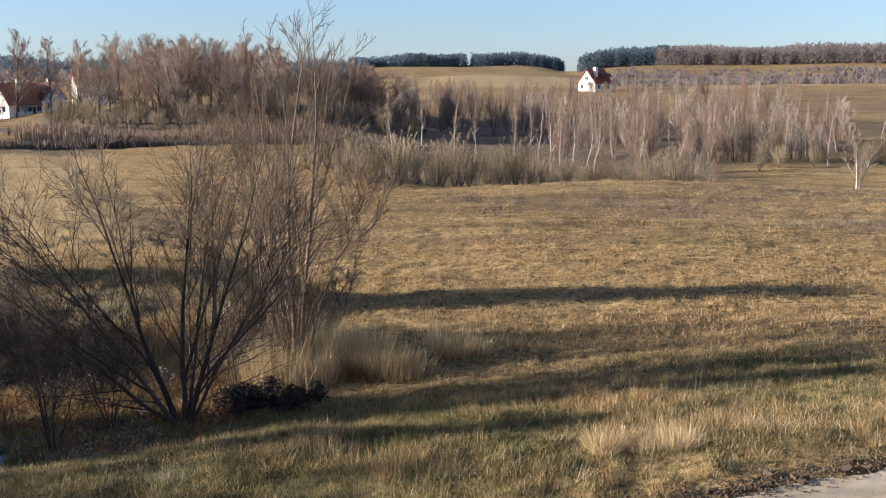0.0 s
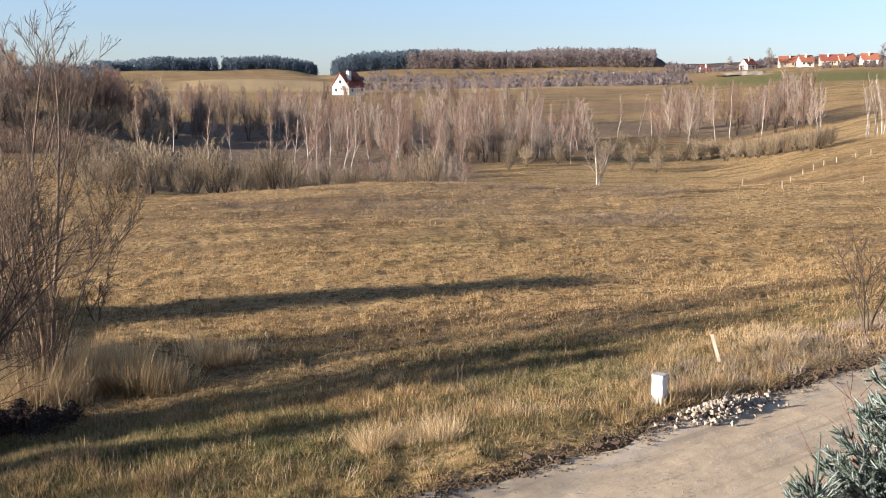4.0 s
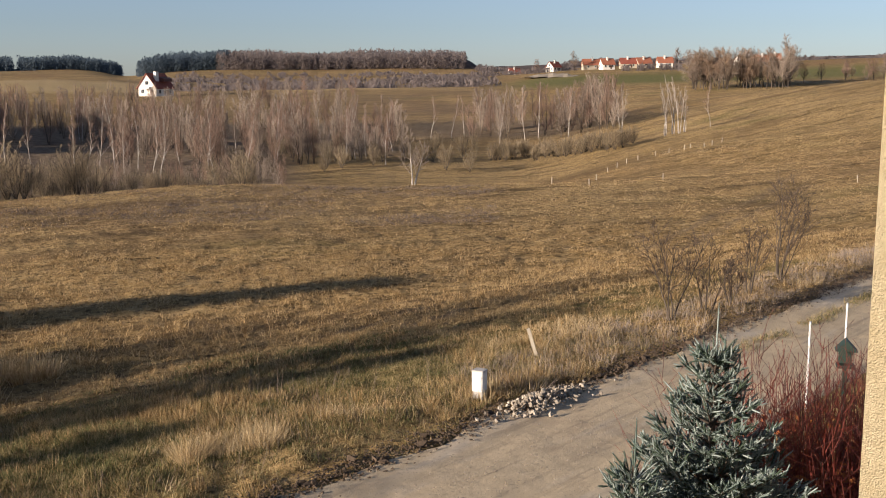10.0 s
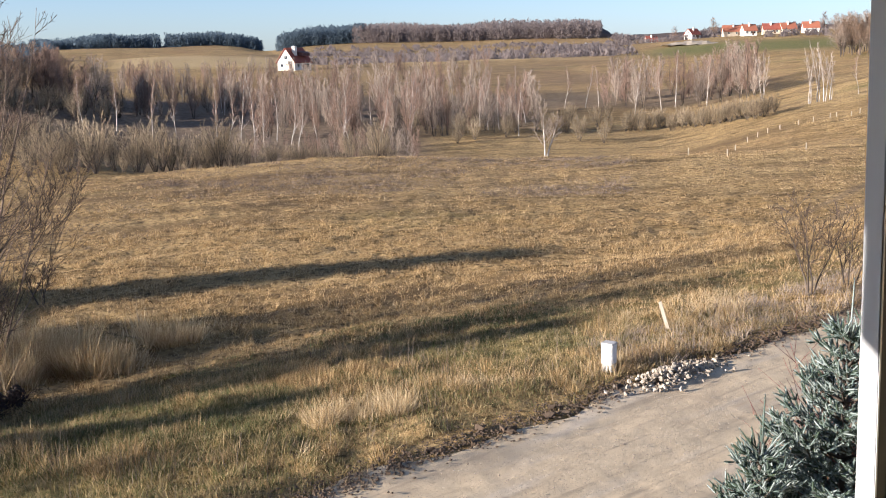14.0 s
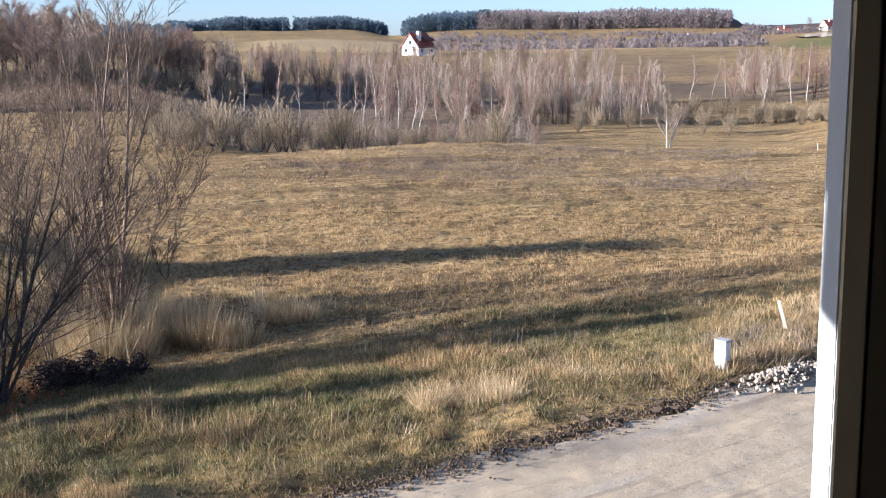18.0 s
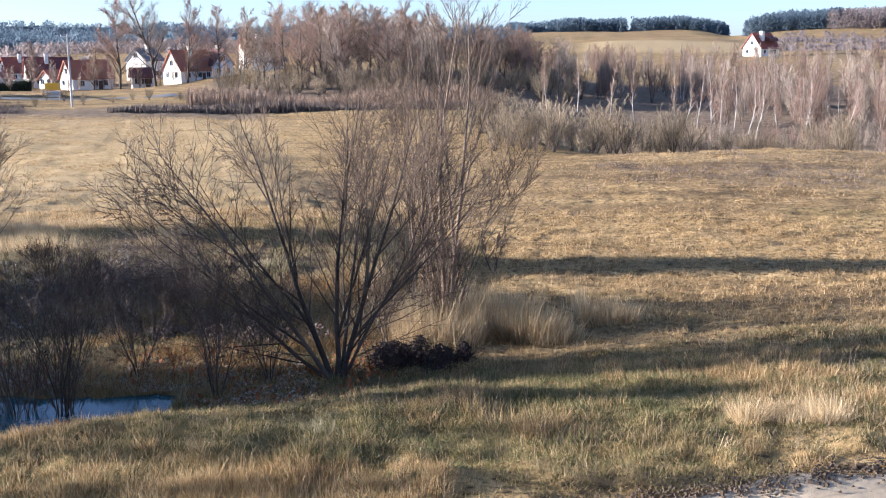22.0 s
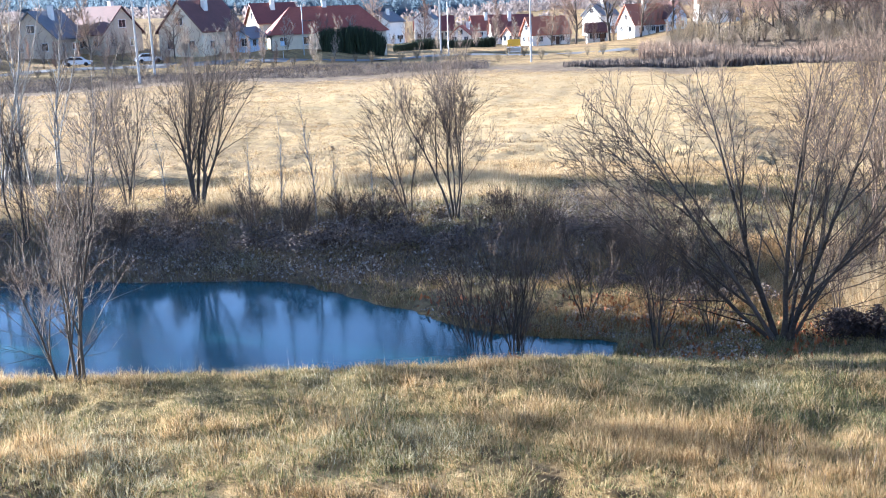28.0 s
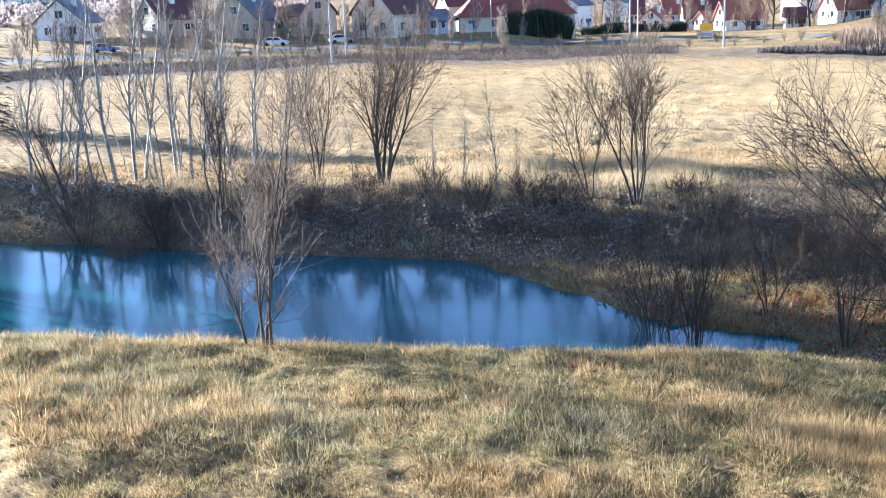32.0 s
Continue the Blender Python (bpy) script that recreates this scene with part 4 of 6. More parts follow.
def canopy(name, b0, b1, r0, r1, tall, material, label, taper=.6):
    """The closed, bumpy crown roof of a far forest with its upright front edge."""
    b, r = np.arange(b0, b1, .055), np.concatenate([[r0, r0 + 1.0], np.linspace(r0 + 6, r1, 26)])
    bg, rg = np.meshgrid(b, r)
    x, y = rg * np.sin(np.radians(bg)), rg * np.cos(np.radians(bg))
    ends = smooth(b0, b0 + taper, bg) * (1 - smooth(b1 - taper, b1, bg))
    top = tall * (.8 + .16 * lumps(x, y, 34)) + tall * (.07 * lumps(x, y, 9.0) + .05 * np.abs(lumps(x, y, 4.5)))
    up = np.ones_like(rg)
    up[0] = -.1
    up[1] = .55
    z = height(x, y) + top * up * ends - 1.0
    ids_ = np.arange(bg.size).reshape(bg.shape)
    f = np.stack([ids_[:-1, :-1], ids_[:-1, 1:], ids_[1:, 1:], ids_[1:, :-1]], -1).reshape(-1, 4)
    ob = new(name, mesh_of(name, np.stack([x, y, z], -1).reshape(-1, 3), f, material, True))
    return tagged(ob, label, "forest", kind="stuff")


canopy("pine_forest", 6.9, 12.6, 1310, 1520, 15, PINE, "conifer forest on the far ridge, coloured haze-blue", 1.6)
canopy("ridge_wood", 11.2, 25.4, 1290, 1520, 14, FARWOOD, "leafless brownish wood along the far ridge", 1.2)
canopy("hill_forest", -5.5, 1.6, 1470, 1950, 13, PINE, "conifer forest on a far hill, coloured haze-blue", .8)
canopy("hill_forest", .8, 6.9, 1520, 1950, 9, PINE, "conifer forest along a far hilltop, coloured haze-blue", 1.2)
canopy("village_hill_forest", -70, -3.5, 780, 1400, 8, PINE, "wooded hill behind the village, coloured haze-blue", 2.0)
canopy("skyline_wood", 24.5, 60, 1210, 1500, 3.5, FARWOOD, "thin far wood on the skyline", 2.0)
forest("ridge_pines", [(7.3, 11.9)], 1285, 1420, 200, 20, 7.5, PINE, "pine crowns of the ridge forest, coloured haze-blue", 12)
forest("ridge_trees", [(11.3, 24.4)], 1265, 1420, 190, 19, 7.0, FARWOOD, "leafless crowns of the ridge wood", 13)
forest("hill_pines", [(-5, 1.2), (1.6, 6.4)], 1445, 1650, 150, 17, 9.0, PINE, "pine crowns of the hill forest, coloured haze-blue", 3)
forest("village_hill_pines", [(-70, -4)], 765, 1400, 55, 12, 8.5, PINE, "tree crowns of the hill behind the village, coloured haze-blue", 4)
forest("village_hill_wood", [(-70, -9)], 430, 760, 45, 7, 6.5, FARWOOD, "leafless crowns on the slope behind the village", 14, .0)
forest("slope_wood", [(8.5, 26)], 420, 1150, 70, 3.2, 6.0, FARWOOD, "scattered scrub on the far slope", 6, .3)
forest("skyline_trees", [(25, 60)], 1195, 1300, 50, 6, 7.0, FARWOOD, "small leafless crowns on the skyline", 15, .0)
forest("hill_scrub", [(21, 44)], 600, 800, 50, 4.0, 4.5, FARWOOD, "scrub and garden trees round the far houses", 7, .1)


# ---- buildings ----
def box_bm(x0, x1, y0, y1, z0, z1, bevel=0.0):
    bm = bmesh.new()
    bmesh.ops.create_cube(bm, size=1.0, matrix=Matrix.Translation(((x0 + x1) / 2, (y0 + y1) / 2, (z0 + z1) / 2)) @ Matrix.Diagonal((x1 - x0, y1 - y0, z1 - z0, 1)))
    if bevel:
        bmesh.ops.bevel(bm, geom=bm.edges[:], offset=bevel, segments=2, affect='EDGES', clamp_overlap=True)
    return bm


def prism_bm(profile, y0, y1):
    """A profile in x and z, drawn out along y."""
    bm = bmesh.new()
    a = [bm.verts.new((x, y0, z)) for x, z in profile]
    c = [bm.verts.new((x, y1, z)) for x, z in profile]
    bm.faces.new(a)
    bm.faces.new(c[::-1])
    for i in range(len(a)):
        j = (i + 1) % len(a)
        bm.faces.new((a[j], a[i], c[i], c[j]))
    bmesh.ops.recalc_face_normals(bm, faces=bm.faces[:])
    return bm


def window_on(parent, x, y, z, w, h, face, frame_mat=None):
    """A framed window set into a wall. face: 'front', 'back', 'left' or 'right'."""
    t = .08
    front = face in ('front', 'back')
    sgn = -1 if face in ('front', 'left') else 1

    def bx(u0, u1, z0, z1, d0, d1):
        if front:
            return box_bm(x + u0, x + u1, min(y + sgn * d0, y + sgn * d1), max(y + sgn * d0, y + sgn * d1), z + z0, z + z1)
        return box_bm(min(x + sgn * d0, x + sgn * d1), max(x + sgn * d0, x + sgn * d1), y + u0, y + u1, z + z0, z + z1)
    win = part("window", bx(-w / 2, w / 2, 0, h, -.05, .03), frame_mat or WHITEPAINT, parent)
    part("pane", bx(-w / 2 + t, -.03, t, h - t, .0, .04), GLASS, win)
    part("pane", bx(.03, w / 2 - t, t, h - t, .0, .04), GLASS, win)
    part("sill", bx(-w / 2 - .08, w / 2 + .08, -.08, 0, -.05, .14), CONCRETE, win)


def gable_house(b, r, w, d, wall, rise, turn, wallmat, roofmat, label, chimney=True, half_hip=False, lift=0.0, over=.45, storeys=2, name="house"):
    """A pitched-roof house; at turn 0 its gable looks at the window's side."""
    x, y, z = polar(b, r)
    h = thing(name, (x, y, z - .1 + lift), -b - turn, label, "house", "houses")
    body = prism_bm([(-w / 2, -3), (w / 2, -3), (w / 2, wall), (0, wall + rise), (-w / 2, wall)], -d / 2, d / 2)
    part("wall", body, wallmat, h)
    k = rise / (w / 2)
    for sgn in (-1, 1):
        e = w / 2 + over
        roof = prism_bm([(sgn * e, wall - k * over), (0, wall + rise), (0, wall + rise + .28), (sgn * e, wall - k * over + .24)], -d / 2 - over, d / 2 + over)
        part("roof", roof, roofmat, h)
    if chimney:
        ch = part("chimney", box_bm(w * .12, w * .12 + .7, -d * .1, -d * .1 + .9, wall + rise * .4, wall + rise + 1.0), WHITEWALL, h)
        part("chimney_cap", box_bm(w * .12 - .08, w * .12 + .78, -d * .1 - .08, -d * .1 + .98, wall + rise + 1.0, wall + rise + 1.14), CONCRETE, ch)
    for i, fx in enumerate((-.25, .25)):
        window_on(h, fx * w, -d / 2, 1.0, 1.3, 1.4, 'front')
    if storeys > 1:
        window_on(h, 0, -d / 2, wall + rise * .18, 1.5, 1.4, 'front')
    for s_ in ('left', 'right'):
        for fy in (-.28, .05, .3):
            window_on(h, (-1 if s_ == 'left' else 1) * w / 2, fy * d, 1.0, 1.2, 1.3, s_)
    part("door", box_bm(w * .5 - .02, w * .5 + .05, d * .12, d * .12 + 1.0, 0.1, 2.1), WOODWORK, h)
    return h


def hip_house(b, r, w, d, wall, rise, turn, wallmat, roofmat, label):
    x, y, z = polar(b, r)
    h = thing("house", (x, y, z - .1), -b - turn, label, "house", "houses")
    part("wall", box_bm(-w / 2, w / 2, -d / 2, d / 2, -3, wall), wallmat, h)
    o = .6
    bm = bmesh.new()
    base = [bm.verts.new(p) for p in ((-w / 2 - o, -d / 2 - o, wall - .2), (w / 2 + o, -d / 2 - o, wall - .2), (w / 2 + o, d / 2 + o, wall - .2), (-w / 2 - o, d / 2 + o, wall - .2))]
    ra, rb = bm.verts.new((-w / 2 + d * .38, 0, wall + rise)), bm.verts.new((w / 2 - d * .38, 0, wall + rise))
    for f in ((base[0], base[1], rb, ra), (base[2], base[3], ra, rb), (base[1], base[2], rb), (base[3], base[0], ra), tuple(base[::-1])):
        bm.faces.new(f)
    part("roof", bm, roofmat, h)
    ch = part("chimney", box_bm(-.4, .4, -.3, .5, wall + rise * .6, wall + rise + .8), WHITEWALL, h)
    part("chimney_cap", box_bm(-.5, .5, -.4, .6, wall + rise + .8, wall + rise + .95), CONCRETE, ch)
    for i in range(5):
        window_on(h, -w * .4 + w * .2 * i, -d / 2, .9, 1.3, 1.4, 'front')
    for fx in (-.22, -.17):
        sk = prism_bm([(fx * w, wall + rise * .45), (fx * w + .7, wall + rise * .45), (fx * w + .7, wall + rise * .45 + .12), (fx * w, wall + rise * .45 + .12)], -d * .30, -d * .30 + .9)
        part("skylight", sk, GLASS, h)
    part("door", box_bm(w * .3, w * .3 + 1, -d / 2 - .05, -d / 2 + .02, .1, 2.1), WOODWORK, h)
    return h


# the white house above the wood
wh = gable_house(8.1, 383, 7.6, 9.5, 3.0, 4.6, 38, WHITEWALL, ROOF_RED, "white gabled house with a red-brown tiled roof and white chimney", False)
part("chimney", box_bm(1.1, 2.3, -2.6, -1.2, 4.5, 8.4), WHITEWALL, wh, "tall white chimney")
part("dormer", prism_bm([(1.6, 5.0), (4.2, 5.0), (4.2, 6.0), (1.6, 6.6)], -.6, 3.6), ROOF_DARK, wh)
part("balcony", box_bm(-1.6, 1.6, -5.9, -4.7, 2.4, 3.3), WHITEPAINT, wh)

# village
gable_house(-45.0, 186, 9.2, 11, 4.0, 4.6, 40, CREAMWALL, ROOF_DARK, "cream gabled house with a steep dark brown roof")
gable_house(-42.7, 188, 4.5, 6, 2.4, 1.6, 30, BLUEWALL, ROOF_GREY, "small pale blue garden shed", False, storeys=1, name="shed")
hip_house(-38.6, 192, 20, 10, 2.9, 4.4, -8, CREAMWALL, ROOF_RED, "long cream bungalow with a red hipped roof")
gable_house(-35.4, 315, 8, 9, 6.2, 2.6, 30, WHITEWALL, ROOF_GREY, "white two-storey house with a grey roof")
gable_house(-41.3, 226, 8, 9, 3.6, 3.6, 70, BEIGEWALL, ROOF_WINE, "beige house with a wine-red roof")
gable_house(-33.2, 327, 6, 6, 6.6, 2.2, 15, WHITEWALL, ROOF_GREY, "narrow white-blue tall house")
gable_house(-52.6, 196, 9, 10, 3.2, 4.2, 30, BEIGEWALL, ROOF_GREY, "beige house with a grey roof behind trees")
gable_house(-49.8, 198, 8, 10, 3.4, 4.2, -35, BEIGEWALL, ROOF_DARK, "beige gabled house with a dark roof behind trees")
gable_house(-56.5, 205, 9, 10, 3.2, 3.8, 60, BEIGEWALL, ROOF_DARK, "beige house with a brown roof behind trees")
gable_house(-61.5, 210, 9, 10, 3.2, 3.8, 20, WHITEWALL, ROOF_GREY, "white house with a grey roof behind trees")
gable_house(-31.2, 284, 6.5, 7, 2.4, 2.6, 18, WHITEWALL, ROOF_RED, "small white house with a red roof")
gable_house(-28.7, 291, 10, 11, 2.8, 4.6, 82, WHITEWALL, ROOF_WINE, "white house with a broad wine-red roof")
gable_house(-28.4, 273, 4.5, 6, 2.3, 2.0, 50, WHITEWALL, ROOF_ORANGE, "low white annexe with an orange roof", False, storeys=1)
gable_house(-26.9, 258, 6, 10, 3.0, 3.6, 62, WHITEWALL, ROOF_ORANGE, "white gabled house with an orange tiled roof", False)
gable_house(-24.2, 244, 4.6, 4.5, 2.6, 1.7, 84, WHITEWALL, ROOF_DARK, "small white building with a dark roof", False, storeys=1)
gable_house(-21.8, 270, 7.4, 10, 3.0, 4.4, 55, WHITEWALL, ROOF_ORANGE, "white house with an orange roof and tall gable")
gable_house(-20.5, 273, 6, 7, 3.4, 3.4, -38, BLUEWALL, ROOF_DARK, "pale house wing with a dark roof")
gable_house(-18.2, 315, 9, 10, 5.4, 3.6, 80, WHITEWALL, ROOF_ORANGE, "white house with an orange roof behind bare trees")
gable_house(-17.5, 284, 4, 7, 2.3, .8, 85, WHITEWALL, ROOF_GREY, "low white garage behind bare trees", False, storeys=1)
gable_house(-32.8, 341, 9, 12, 3.0, 4.0, 85, BEIGEWALL, ROOF_WINE, "far beige house with a wine-red roof")
gable_house(-30.0, 338, 8, 10, 3.0, 4.0, 75, WHITEWALL, ROOF_RED, "far white house with a red roof")
gable_house(-24.0, 320, 7, 8, 5.4, 3.2, 40, WHITEWALL, ROOF_GREY, "tall white house behind bare trees")

# far houses on the right-hand hill
for b, r, w, d, tn, wm, rm, lab in ((22.3, 900, 9, 20, 80, WHITEWALL, ROOF_GREY, "far white farm with a grey roof"), (23.6, 900, 8, 12, 60, BEIGEWALL, ROOF_GREY, "far farm building with a dark roof"),
                                    (25.6, 860, 8, 14, 80, BEIGEWALL, ROOF_GREY, "long grey barn far off"), (27.0, 760, 8, 12, 70, WHITEWALL, ROOF_RED, "far white house with a red roof"),
                                    (29.1, 700, 9, 11, 50, WHITEWALL, ROOF_RED, "far white gabled house with a red roof"), (31.2, 670, 9, 22, 80, BEIGEWALL, ROOF_ORANGE, "far long barn with an orange roof"),
                                    (31.9, 650, 9, 12, 70, WHITEWALL, ROOF_ORANGE, "far cream house with an orange roof"), (33.0, 690, 9, 16, 80, BEIGEWALL, ROOF_RED, "far farmhouse with a red roof"),
                                    (33.8, 690, 9, 14, 70, BEIGEWALL, ROOF_ORANGE, "far farmhouse with an orange roof"), (34.9, 660, 10, 14, 80, WHITEWALL, ROOF_ORANGE, "far white house with an orange roof"),
                                    (38.8, 620, 8, 10, 40, WHITEWALL, ROOF_RED, "far white house behind the grove"), (39.8, 610, 9, 14, 75, BEIGEWALL, ROOF_ORANGE, "far house with a bright orange roof"),
                                    (40.4, 615, 8, 10, 75, WHITEWALL, ROOF_ORANGE, "far house with an orange roof behind the hill")):
    gable_house(b, r, w * .85, d * .62, 2.8, 3.3, tn, wm, rm, lab, lift=.3)
for b, r, s in ((41.1, 640, 1.2), (30.2, 660, .9), (35.6, 690, .9), (28.2, 700, .7), (24.8, 850, .7), (36.1, 690, .8)):
    plant("garden_tree", round_tree[int(b) % 4], b, r, s, "bare tall tree beside the far houses", "tree", "garden trees")
# gravel heap of the far building site
x, y, z = polar(29.2, 585)
vs, fs = [], []
for i in range(14):
    for j in range(6):
        vs.append(((i - 6.5) * 2.6, (j - 2.5) * 4, 2.2 * max(0, math.sin(math.pi * i / 13)) * max(0, math.sin(math.pi * j / 5)) + .3 * math.sin(i * 2.1 + j) - .3))
for i in range(13):
    for j in range(5):
        k = i * 6 + j
        fs.append((k, k + 6, k + 7, k + 1))
heap = new("gravel_heap", mesh_of("gravel_heap", vs, fs, mat("pale_sand", (0.40, 0.34, 0.26), (0.22, 0.18, 0.13), .3, 0.95)))
heap.matrix_basis = pose(x, y, z + .2, 0, 0, -29)
tagged(heap, "pale heaps of building gravel on the far slope", "heap")


# ---- poles, lamps, signs, cars ----
def cyl(bm, r0, r1, z0, z1, seg=10, x=0.0, y=0.0):
    bmesh.ops.create_cone(bm, cap_ends=True, segments=seg, radius1=r0, radius2=r1, depth=z1 - z0, matrix=Matrix.Translation((x, y, (z0 + z1) / 2)))


def pole_at(b, r, tall, label, arms=True, name="utility_pole"):
    p = thing(name, polar(b, r), -b, label, "pole", "poles")
    bm = bmesh.new()
    cyl(bm, .17, .11, -.3, tall)
    part("pole", bm, CONCRETE, p)
    if arms:
        part("crossarm", box_bm(-.9, .9, -.06, .06, tall - .45, tall - .33), STEEL, p)
        for k in (-.8, 0, .8):
            bm = bmesh.new()
            cyl(bm, .05, .07, tall - .33, tall - .1, 8, k)
            part("insulator", bm, WHITEPAINT, p)
    return p


def lamp_at(b, r, tall, label):
    p = thing("street_lamp", polar(b, r), -b, label, "lamp", "street lamps")
    bm = bmesh.new()
    cyl(bm, .1, .06, -.2, tall)
    part("post", bm, STEEL, p)
    g = Limbs()
    g.tube([Vector((0, 0, tall)), Vector((.25, 0, tall + .45)), Vector((.9, 0, tall + .62)), Vector((1.6, 0, tall + .62))], [.05, .045, .04, .04], 6)
    part("arm", g.mesh("arm", STEEL), None, p)
    part("lamp_head", box_bm(1.5, 2.2, -.13, .13, tall + .55, tall + .7, .04), STEEL, p)


pole_at(-27.7, 147.5, 9.4, "pale concrete utility pole at the field's edge")
pole_at(-32.5, 165, 9.6, "pale concrete utility pole before the village", False)
pole_at(-48.4, 134, 10.5, "slim pale utility pole at the field's edge", False)
pole_at(-47.6, 150, 10.5, "slim pale utility pole by the road", False)
lamp_at(-32.1, 166, 8.2, "grey street lamp with a curved arm")
lamp_at(-39.8, 176, 8.2, "grey street lamp before the bungalow")
sg = thing("road_sign", polar(-28.6, 163), 28.6, "yellow town sign on two posts above a white board", "sign")
part("panel", box_bm(-1.0, 1.0, -.03, .03, 1.5, 2.5), SIGNYELLOW, sg)
part("panel", box_bm(-1.1, 1.1, -.03, .03, .55, 1.35), WHITEPAINT, sg)
part("panel_face", box_bm(-.9, .9, -.045, -.03, .72, 1.18), CONCRETE, sg)
for k in (-.9, .9):
    bm = bmesh.new()
    cyl(bm, .04, .04, -.2, 2.5, 8, k, .06)
    part("post", bm, STEEL, sg)
for b, r in ((-40.9, 172), (-42.0, 171)):
    s2_ = thing("road_sign", polar(b, r), -b, "small blue and white road sign on a post", "sign", "road signs")
    bm = bmesh.new()
    cyl(bm, .04, .04, -.2, 2.6, 8)
    part("post", bm, STEEL, s2_)
    part("panel", box_bm(-.3, .3, -.08, -.05, 1.9, 2.6), BLUEWALL, s2_)


def car_at(b, r, turn, paint, label):
    c = thing("car", polar(b, r), -b + turn, label, "car", "parked cars")
    part("body", prism_bm([(-2.1, .3), (2.1, .3), (2.15, .75), (1.1, .92), (.55, 1.42), (-1.1, 1.45), (-1.8, .95), (-2.15, .85)], -.85, .85), paint, c)
    part("windows", prism_bm([(.98, .95), (.52, 1.36), (-1.05, 1.39), (-1.6, .97)], -.87, .87), GLASS, c)
    for wx in (-1.3, 1.3):
        for wy in (-.8, .8):
            bm = bmesh.new()
            bmesh.ops.create_cone(bm, cap_ends=True, segments=14, radius1=.32, radius2=.32, depth=.2, matrix=Matrix.Translation((wx, wy, .32)) @ Matrix.Rotation(math.pi / 2, 4, 'X'))
            part("wheel", bm, RUBBER, c)


car_at(-47.8, 175, 10, CARWHITE, "white car parked beside the cream house")
car_at(-51.3, 175, -8, CARWHITE, "white van parked among the houses")
car_at(-60.0, 175, 12, CARBLUE, "blue car parked at the village edge")

# village road and hedges
vx, vf = [], []
for k in range(61):
    b = -66 + 48 * k / 60
    for r in (165.5, 171):
        x, y, z = polar(b, r)
        vx.append((x, y, z + .05))
    if k:
        vf.append((2 * k - 2, 2 * k, 2 * k + 1, 2 * k - 1))
tagged(new("village_road", mesh_of("village_road", vx, vf, ASPHALT)), "grey asphalt road past the village", "road", kind="structure")


def shaggy(name, b0, b1, r0, r1, count, tall, width, material, label, category, seed=1, droop=.3):
    """Upright stalks or twigs in a strip, one piece of stuff."""
    g = np.random.default_rng(seed)
    b, r = np.radians(g.uniform(b0, b1, count)), g.uniform(r0, r1, count)
    x, y = r * np.sin(b), r * np.cos(b)
    z = land(x, y)
    tall = tall * (1 + .45 * lumps(x, y, 9.0) + .25 * lumps(x, y, 3.0))
    return blades(name, x, y, z, tall * g.uniform(.5, 1.1, count), width * g.uniform(.6, 1.3, count), droop, material, label, category, g)


def blades(name, x, y, z, tall, width, droop, material, label, category, g, t=None):
    """Leaning grass blades, a triangle each, turned at random or away from their tuft's middle."""
    n = len(x)
    a = g.uniform(0, 2 * np.pi, n)
    t = g.uniform(0, 2 * np.pi, n) if t is None else t + g.normal(0, .6, n)
    lean = tall * droop * g.uniform(.1, 1.3, n)
    wx, wy = np.cos(a) * width / 2, np.sin(a) * width / 2
    v = np.empty((n, 3, 3), np.float32)
    v[:, 0] = np.stack([x - wx, y - wy, z - .02], -1)
    v[:, 1] = np.stack([x + wx, y + wy, z - .02], -1)
    v[:, 2] = np.stack([x + np.cos(t) * lean, y + np.sin(t) * lean, z + tall / np.sqrt(1 + (lean / tall) ** 2)], -1)
    ob = new(name, mesh_of(name, v.reshape(-1, 3), np.arange(3 * n).reshape(-1, 3), material))
    return tagged(ob, label, category, kind="stuff")


shaggy("dark_hedge", -26.0, -6, 130, 135, 11000, 1.0, .13, SCRUB, "dark low hedge along the field's far edge", "hedge", 3)
shaggy("dry_maize", -22, -5, 138, 152, 16000, 1.9, .10, TWIG, "brown dry stalks behind the hedge", "dry stalks", 4)
shaggy("dark_bank_scrub", -66, -30, 131, 152, 40000, .7, .05, SCRUB, "brown scrub on the bank before the village road", "scrub", 5, 1.3)
shaggy("bank_undergrowth", -66, -22, 31, 40, 20000, .4, .012, DEADLEAF, "frosted grey stalks on the far pond bank", "undergrowth", 18, 1.0)
shaggy("bank_undergrowth", -66, -22, 31, 40, 34000, .45, .013, SCRUB, "tangled brown undergrowth on the far pond bank", "undergrowth", 8, .9)
shaggy("bank_undergrowth", -24, -11, 26, 34, 16000, .35, .012, STRAW, "tangled dead stalks round the alder", "undergrowth", 9, .9)
shaggy("evergreen_hedge", -38.8, -35.6, 183, 186, 12000, 3.0, .35, EVERGREEN, "dark green hedge before the bungalow", "hedge", 6)
shaggy("garden_hedge", -35, -29.6, 250, 253, 9000, 2.0, .25, EVERGREEN, "dark garden hedge by the village road", "hedge", 7)

# white marker posts across the meadow
mk = thing("marker_post", polar(29.0, 84), 0, "small white-topped marker post in the meadow", "post", "marker posts")
part("stake", box_bm(-.032, .032, -.032, .032, -.2, .55, .008), OLDWOOD, mk)
for b, r in ((31.0, 82), (34.9, 88), (31.4, 108), (32.0, 113), (32.5, 116), (33.0, 118), (33.6, 120), (34.5, 121), (35.2, 122), (36.0, 123), (36.3, 124), (37.0, 123), (37.4, 125), (37.9, 128), (44.6, 84)):
    copy_thing(mk, pose(*polar(b, r), 0, rnd.uniform(-8, 8), rnd.uniform(0, 90)))


